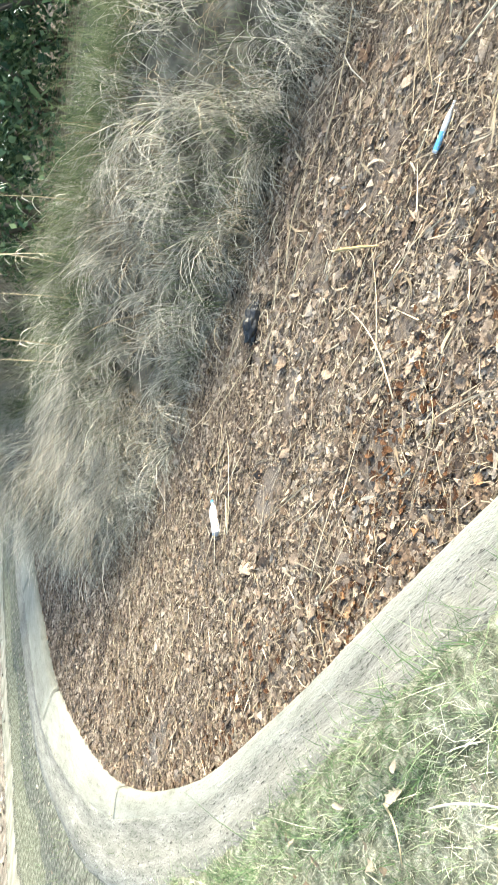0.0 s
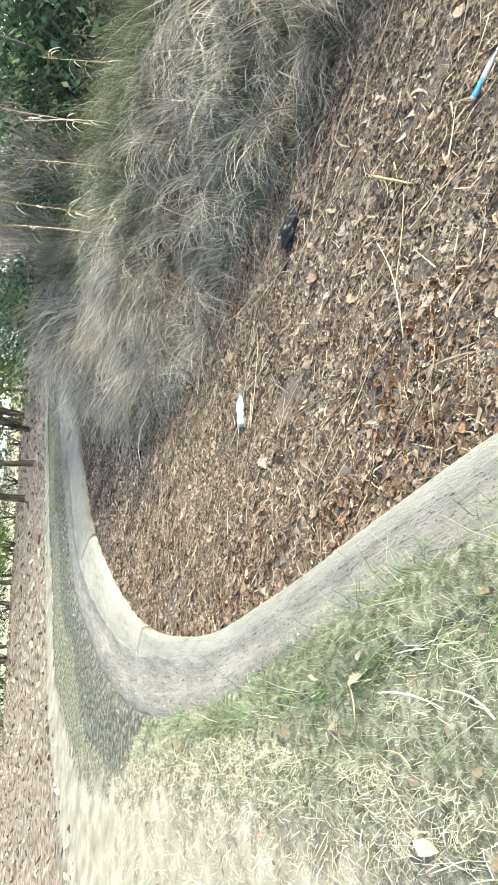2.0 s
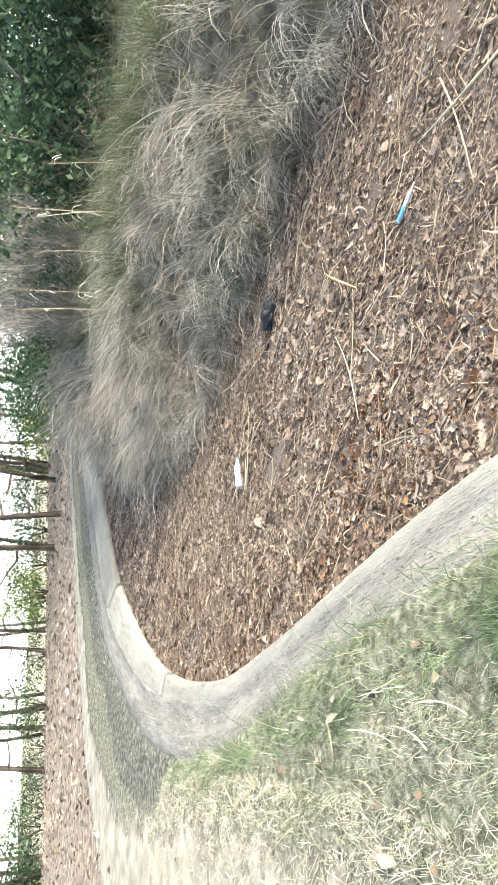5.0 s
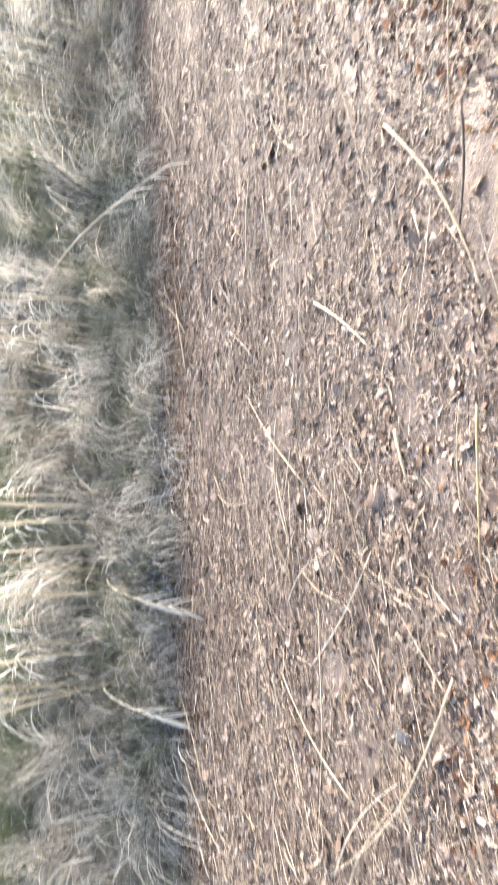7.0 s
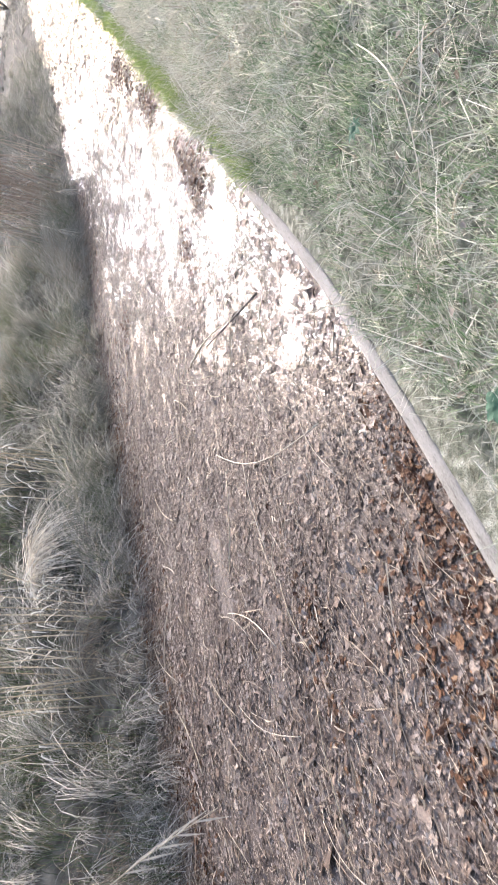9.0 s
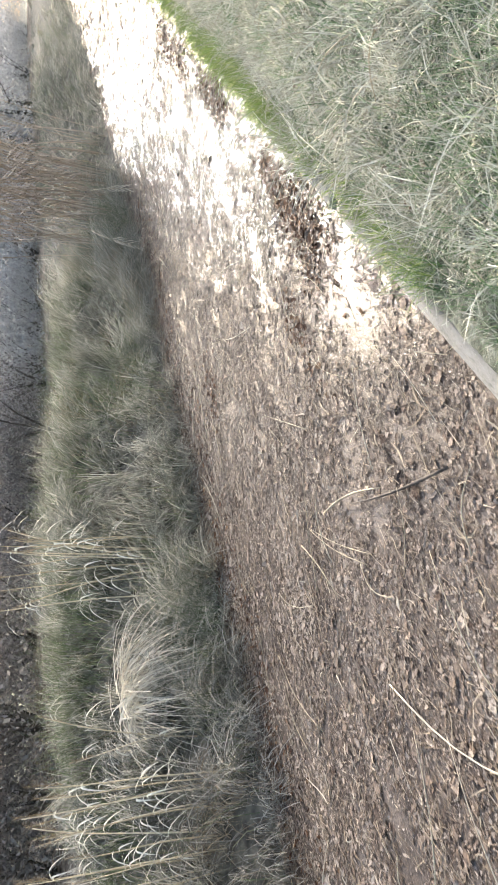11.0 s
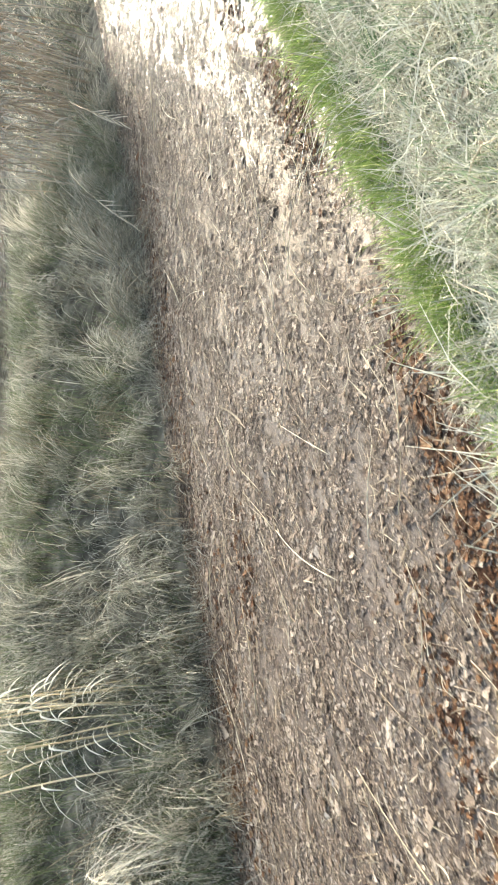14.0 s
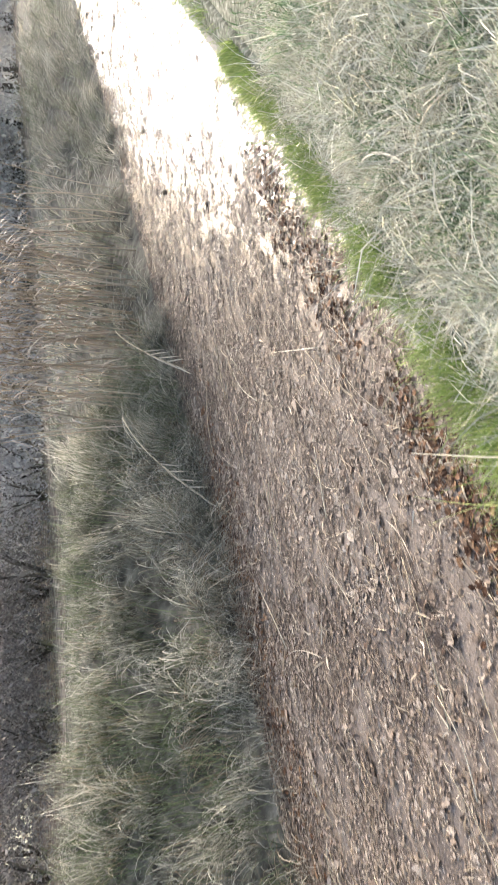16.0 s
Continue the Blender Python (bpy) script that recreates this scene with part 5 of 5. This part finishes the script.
# single dead leaves and stems lying on the lawn
r4 = random.Random(8)
LEAF_SPOTS = [(-2.25, 0.99), (-1.54, 0.69), (-1.86, 0.92), (-1.91, 0.85), (-1.51, 0.9), (3.82, 0.18), (4.12, 0.13), (5.23, -0.03), (5.03, -0.03), (4.88, 0.19), (8.7, 0.75), (12.0, 1.35)]
LEAF_SPOTS += [(r4.uniform(-4, 13), 0) for _ in range(30)]
for n, (x, y) in enumerate(LEAF_SPOTS):
    i = int(np.abs(KERB[:, 0] - x).argmin())
    if n >= 12:
        y = KERB[i][1] - r4.uniform(0.6, 1.9)
    z = float(ground_height(np.array([[x, y]]))[0][0])
    v, f = leaves(np.array([[x, y, z + 0.035]]), np.array([r4.uniform(0.035, 0.07)]), np.array([r4.uniform(0, 6)]), np.array([[r4.gauss(0, 0.4), r4.gauss(0, 0.4)]]), np.array([0.55]), OAK if n % 2 else BEECH)
    tagged(new("fallen_leaf", mesh_of("fallen_leaf", v, f, M_DRYLEAF)), "pale curled dead leaf lying on the lawn", "leaf", "leaves on the lawn")
for n in range(60):
    x = r4.uniform(-4, 13.5)
    i = int(np.abs(KERB[:, 0] - x).argmin())
    y = KERB[i][1] - r4.uniform(0.6, 1.8)
    z = float(ground_height(np.array([[x, y]]))[0][0])
    an, ln = r4.uniform(0, 6.28), r4.uniform(0.12, 0.4)
    pts = [(x + ln * t * math.cos(an) + 0.05 * math.sin(3 * t), y + ln * t * math.sin(an), z + 0.04 + 0.015 * math.sin(3 * t)) for t in (0, 0.25, 0.5, 0.75, 1)]
    thing_mesh("straw", tube(pts, [0.004, 0.004, 0.0035, 0.003, 0.002], 5), M_STALK, "pale dry straw stem lying on the lawn", "straw", "stems on the lawn")


# long flat straw blades and weed rosettes on the lawn
def flat_blade(a, b, width, bend):
    bm = bmesh.new()
    a, b = Vector(a), Vector(b)
    d = b - a
    n = Vector((-d[1], d[0])).normalized()
    prev = None
    for s in range(9):
        u = s / 8
        q = a + d * u + n * bend * math.sin(math.pi * u)
        w = width * (0.35 + 0.65 * math.sin(math.pi * min(1.0, 0.2 + 0.8 * u))) / 2
        z = float(ground_height(np.array([[q[0], q[1]]]))[0][0]) + 0.065 + 0.012 * math.sin(5 * u)
        row = [bm.verts.new((q[0] + n[0] * k * w, q[1] + n[1] * k * w, z - 0.004 * abs(k))) for k in (-1, 0, 1)]
        if prev:
            for k in (0, 1):
                bm.faces.new((prev[k], prev[k + 1], row[k + 1], row[k]))
        prev = row
    return thing_mesh("straw", bm, M_TUFT, "pale flat dead grass blade lying on the lawn", "straw", "blades on the lawn")


for a, b, w, bend in [((11.43, 1.05), (11.06, 0.99), 0.02, 0.01), ((10.98, 0.94), (10.72, 0.9), 0.035, 0.01), ((11.61, 1.06), (11.3, 0.97), 0.014, 0.02), ((8.86, 0.77), (8.53, 0.86), 0.014, 0.02), ((8.39, 0.77), (8.22, 0.72), 0.022, -0.03),
                      ((9.57, 0.61), (9.25, 0.6), 0.018, 0.02), ((9.13, 0.45), (8.92, 0.44), 0.016, 0.03), ((6.26, -0.2), (5.32, 0.0), 0.012, 0.1), ((5.78, -0.4), (5.56, -0.15), 0.014, 0.03), ((12.82, 1.33), (12.46, 1.13), 0.016, 0.04),
                      ((12.3, 1.0), (12.0, 1.12), 0.014, -0.05), ((-1.74, 0.73), (-1.4, 0.55), 0.012, 0.02), ((-1.2, 0.6), (-0.9, 0.45), 0.01, 0.03),
                      ((3.91, 0.24), (3.7, 0.2), 0.014, 0.01), ((4.3, 0.1), (4.05, 0.22), 0.012, 0.03), ((10.2, 0.8), (9.9, 0.62), 0.012, 0.05)]:
    flat_blade(a, b, 0.6 * w, bend)


def rosette(x, y, size, seed):
    r = random.Random(seed)
    root = tagged(new("weed"), "dark green broad-leaved weed rosette in the lawn", "weed", "weeds in the lawn")
    z = float(ground_height(np.array([[x, y]]))[0][0])
    for k in range(8):
        an = k * 0.8 + r.uniform(-0.2, 0.2)
        ln = size * r.uniform(0.7, 1.1)
        bm = bmesh.new()
        prev = None
        for s in range(5):
            u = s / 4
            w = size * (0.08, 0.16, 0.24, 0.2, 0.03)[s]
            c = Vector((math.cos(an) * ln * u, math.sin(an) * ln * u, 0.045 + size * (0.5 * u - 0.45 * u * u)))
            side_way = Vector((-math.sin(an), math.cos(an), 0)) * w
            row = (bm.verts.new(c - side_way + Vector((0, 0, 0.25 * w))), bm.verts.new(c), bm.verts.new(c + side_way + Vector((0, 0, 0.25 * w))))
            if prev:
                bm.faces.new((prev[0], prev[1], row[1], row[0]))
                bm.faces.new((prev[1], prev[2], row[2], row[1]))
            prev = row
        part("leaf", bm, M_WEED, root)
    root.location = (x, y, z)


for n, (x, y, s) in enumerate([(4.48, 0.24, 0.07), (3.51, 0.26, 0.06), (6.0, 0.05, 0.06)]):
    rosette(x, y, s, n)


# ---- woods ----
def crown(n, centre, radius, size, mat, squash=0.8):
    """Many small leaves in an uneven cloud of clumps."""
    c = rng.normal(0, 1, (max(6, n // 60), 3))
    c = c / np.linalg.norm(c, axis=1)[:, None] * rng.uniform(0.35, 1.0, (len(c), 1)) * radius
    which = rng.integers(0, len(c), n)
    p = c[which] + rng.normal(0, radius * 0.2, (n, 3))
    p[:, 2] *= squash
    p += np.array(centre)
    return leaves(p, size * rng.lognormal(0, 0.3, n), rng.uniform(0, 6.28, n), rng.normal(0, 0.9, (n, 2)), rng.normal(0, 0.3, n), SPRIG)


def tree(seed, height, spread, leafy, label):
    r = random.Random(seed)
    root = tagged(new("tree"), label, "tree", "trees of the wood")
    pts = [(0.25 * math.sin(1.1 * t + seed), 0.2 * math.sin(1.7 * t), height * t / 4) for t in range(5)]
    part("trunk", tube(pts, [0.10, 0.085, 0.07, 0.05, 0.02], 9), M_BARK, root)
    for n in range(9):
        t = r.uniform(0.1, 0.95)
        an, ln = r.uniform(0, 6.28), spread * r.uniform(0.5, 1.0)
        b = Vector((0.25 * math.sin(1.1 * 4 * t + seed), 0.2 * math.sin(1.7 * 4 * t), height * t))
        limb = [b + Vector((math.cos(an) * ln * u, math.sin(an) * ln * u, ln * 0.45 * u * u + 0.05 * math.sin(9 * u + n))) for u in (0, 0.25, 0.5, 0.75, 1.0)]
        part("limb", tube(limb, [0.05, 0.035, 0.025, 0.016, 0.006], 6), M_BARK, root)
    v, f = joined([crown(leafy, (0, 0, height * 0.75), spread * 0.9, 0.14, None, 1.1)])
    ob = new("crown", mesh_of("crown", v, f, M_IVY))
    ob.parent = root
    return root


protos = [tree(1, 8.0, 2.4, 1500, "slim grey-barked tree with thin dark foliage"), tree(2, 9.5, 2.8, 1100, "slim grey-barked tree with thin dark foliage"), tree(5, 7.0, 2.0, 1700, "slim grey-barked tree with thin dark foliage")]
r5 = random.Random(21)
TREES = []
for n in range(46):
    x, y = r5.uniform(-32, -3), r5.uniform(10.5, 30)
    if x < -12 or y > 12:
        TREES.append((x, y))
for n in range(30):
    TREES.append((r5.uniform(-2, 45), r5.uniform(13, 26)))
for n in range(16):
    TREES.append((r5.uniform(-34, -19), r5.uniform(-4, 11)))
for n, (x, y) in enumerate(TREES):
    if x > -6 and 0.435 * x + 3 < y < 0.435 * x + 14:
        y = 0.435 * x + 14 + 5 * r5.random()
    z, kind, k, b = ground_height(np.array([[x, y]]))
    if abs(float(k[0])) < 1.5 or (float(k[0]) > 0 and float(b[0]) < 4):
        y += 5
        z = ground_height(np.array([[x, y]]))[0]
    m = pose(x, y, float(z[0]) - 0.05, r5.uniform(-3, 3), r5.uniform(-3, 3), r5.uniform(0, 360)) @ Matrix.Diagonal((*[r5.uniform(0.7, 1.15)] * 3, 1))
    if n < 3:
        protos[n].matrix_basis = m
    else:
        copy_thing(protos[n % 3], m)


# dark evergreen shrubs behind the bank
def shrub(at, radius, n, mat, label, size=0.07):
    z = float(ground_height(np.array([at]))[0][0])
    root = tagged(new("shrub"), label, "shrub", "shrubs of the wood")
    root.location = (at[0], at[1], z)
    v, f = crown(n, (0, 0, radius * 0.62), radius, size, mat, 0.72)
    v[:, 2] = np.maximum(v[:, 2], 0.02)
    ob = new("foliage", mesh_of("foliage", v, f, mat))
    ob.parent = root
    for k in range(5):
        an = 1.3 * k
        ob = part("branch", tube([(0, 0, -0.05), (0.2 * radius * math.cos(an), 0.2 * radius * math.sin(an), 0.4 * radius), (0.6 * radius * math.cos(an), 0.6 * radius * math.sin(an), 0.9 * radius)], [0.03, 0.02, 0.008], 6), M_BARK, root)
    return root


r6 = random.Random(5)
thicket = [shrub((4.2, 9.9), 1.4, 7000, M_THICKET, "dense grey-brown thicket behind the bank grass", 0.048), shrub((5.5, 10.0), 1.5, 7000, M_THICKET, "dense grey-brown thicket behind the bank grass", 0.048)]
# far shrubs take the leaf colour that has the haze in it
misty = [shrub((19.5, 12.0), 1.5, 6000, M_MISTY, "thicket far along the bank, its leaf colour paled for haze", 0.055)]
hedge = [shrub((-7.0, 9.4), 1.4, 3000, M_IVY, "dense dark evergreen shrub behind the bank grass"), shrub((-5.6, 9.9), 1.2, 2600, M_IVY, "dense dark evergreen shrub behind the bank grass"),
         shrub((-4.3, 9.5), 1.6, 3400, M_IVY, "dense dark evergreen shrub behind the bank grass")]
HEDGE = [(-3.2 + 0.85 * n, 9.5) for n in range(8)] + [(3.4 + 0.95 * n, 9.7 + 0.13 * n) for n in range(34)] + [(36 + 2.2 * n, 15 + 0.4 * n) for n in range(16)] + [(-8.5 + 1.3 * n, 11.8) for n in range(10)] + [(-14 + 1.5 * n, 15.5 + 0.3 * n) for n in range(8)] + [(2.5 + 1.7 * n, 12.2 + 0.22 * n) for n in range(20)] + [(7.0 + 2.6 * n, 17 + 0.3 * n) for n in range(14)]
HEDGE += [(74 + 1.5 * (n % 3), 2 + 2.4 * n) for n in range(10)] + [(-33 + 3.0 * r6.random(), -6 + 1.25 * n) for n in range(15)] + [(-25 + 2.6 * n, 27 + 3 * r6.random()) for n in range(10)] + [(-28 + 1.1 * n, 14 + 1.15 * n) for n in range(9)]
for n, (x, y) in enumerate(HEDGE):
    x, y = x + r6.uniform(-0.4, 0.4), y + r6.uniform(-0.5, 1.2)
    z = float(ground_height(np.array([[x, y]]))[0][0])
    grow = r6.uniform(0.8, 1.25) * (1.7 if x > 30 else 2.3 if y > 16 and x > 0 else 1.0)
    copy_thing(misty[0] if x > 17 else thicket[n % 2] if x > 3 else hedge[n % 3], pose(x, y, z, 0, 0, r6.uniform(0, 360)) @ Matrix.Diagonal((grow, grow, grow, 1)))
for x, y, r, mat, lab in [(-15.5, 15.5, 0.9, M_YOUNG, "light green young bush at the wood's edge"), (-14.2, 17.0, 0.7, M_YOUNG, "light green young bush at the wood's edge"), (-21, 13, 1.2, M_YOUNG, "light green young bush at the wood's edge"),
                          (-22, 9.5, 1.3, M_IVY, "dark evergreen bush in the wood"), (-24, 6.5, 1.4, M_IVY, "dark evergreen bush in the wood"), (-17, 20, 1.5, M_IVY, "dark evergreen bush in the wood"), (-25, 3, 1.5, M_IVY, "dark evergreen bush in the wood")]:
    shrub((x, y), r, 1300, mat, lab, 0.09)

# leafless grey bush at the bank's end
def bare_bush(at, radius, tall, stems):
    z = float(ground_height(np.array([at]))[0][0])
    root = tagged(new("bush"), "leafless grey twiggy bush at the end of the bank", "bush", "bare bushes")
    root.location = (at[0], at[1], z)
    r = random.Random(int(100 * at[0]))
    ends = []
    for k in range(stems):
        an, out = r.uniform(0, 6.28), radius * r.uniform(0.3, 1.0)
        pts = [(math.cos(an) * out * u ** 1.4, math.sin(an) * out * u ** 1.4, -0.05 + tall * r.uniform(0.85, 1.0) * u) for u in (0, 0.25, 0.5, 0.75, 1.0)]
        part("stem", tube(pts, [0.014, 0.011, 0.008, 0.005, 0.002], 5), M_GREYTWIG, root)
        ends += pts[1:]
    e = np.repeat(np.array(ends), 42, 0)
    m = len(e)
    v, f = blades(e + rng.normal(0, 0.1 * radius, (m, 3)), rng.uniform(0, 6.28, m), 0.3 * rng.lognormal(0, 0.35, m), np.full(m, 0.006), np.abs(rng.normal(0.7, 0.35, m)), rng.normal(0.3, 0.3, m), 3)
    ob = tagged(new("crown", mesh_of("crown", v, f, M_GREYTWIG)), kind="stuff")
    ob.parent = root


for at, radius, tall, stems in [((-5.0, 7.6), 0.65, 1.3, 16), ((-4.2, 7.9), 0.6, 1.2, 12)]:
    bare_bush(at, radius, tall, stems)

# glowing ring added far beyond the wood for bright sky between the trunks
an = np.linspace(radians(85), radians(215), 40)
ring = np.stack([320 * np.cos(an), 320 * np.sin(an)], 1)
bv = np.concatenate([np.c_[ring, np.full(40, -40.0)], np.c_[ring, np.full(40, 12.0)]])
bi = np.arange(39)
tagged(new("backdrop", mesh_of("backdrop", bv, np.stack([bi, bi + 1, bi + 41, bi + 40], 1), M_SKYGLOW)), "glowing pale backdrop for the bright sky beyond the wood", "backdrop", kind="structure")
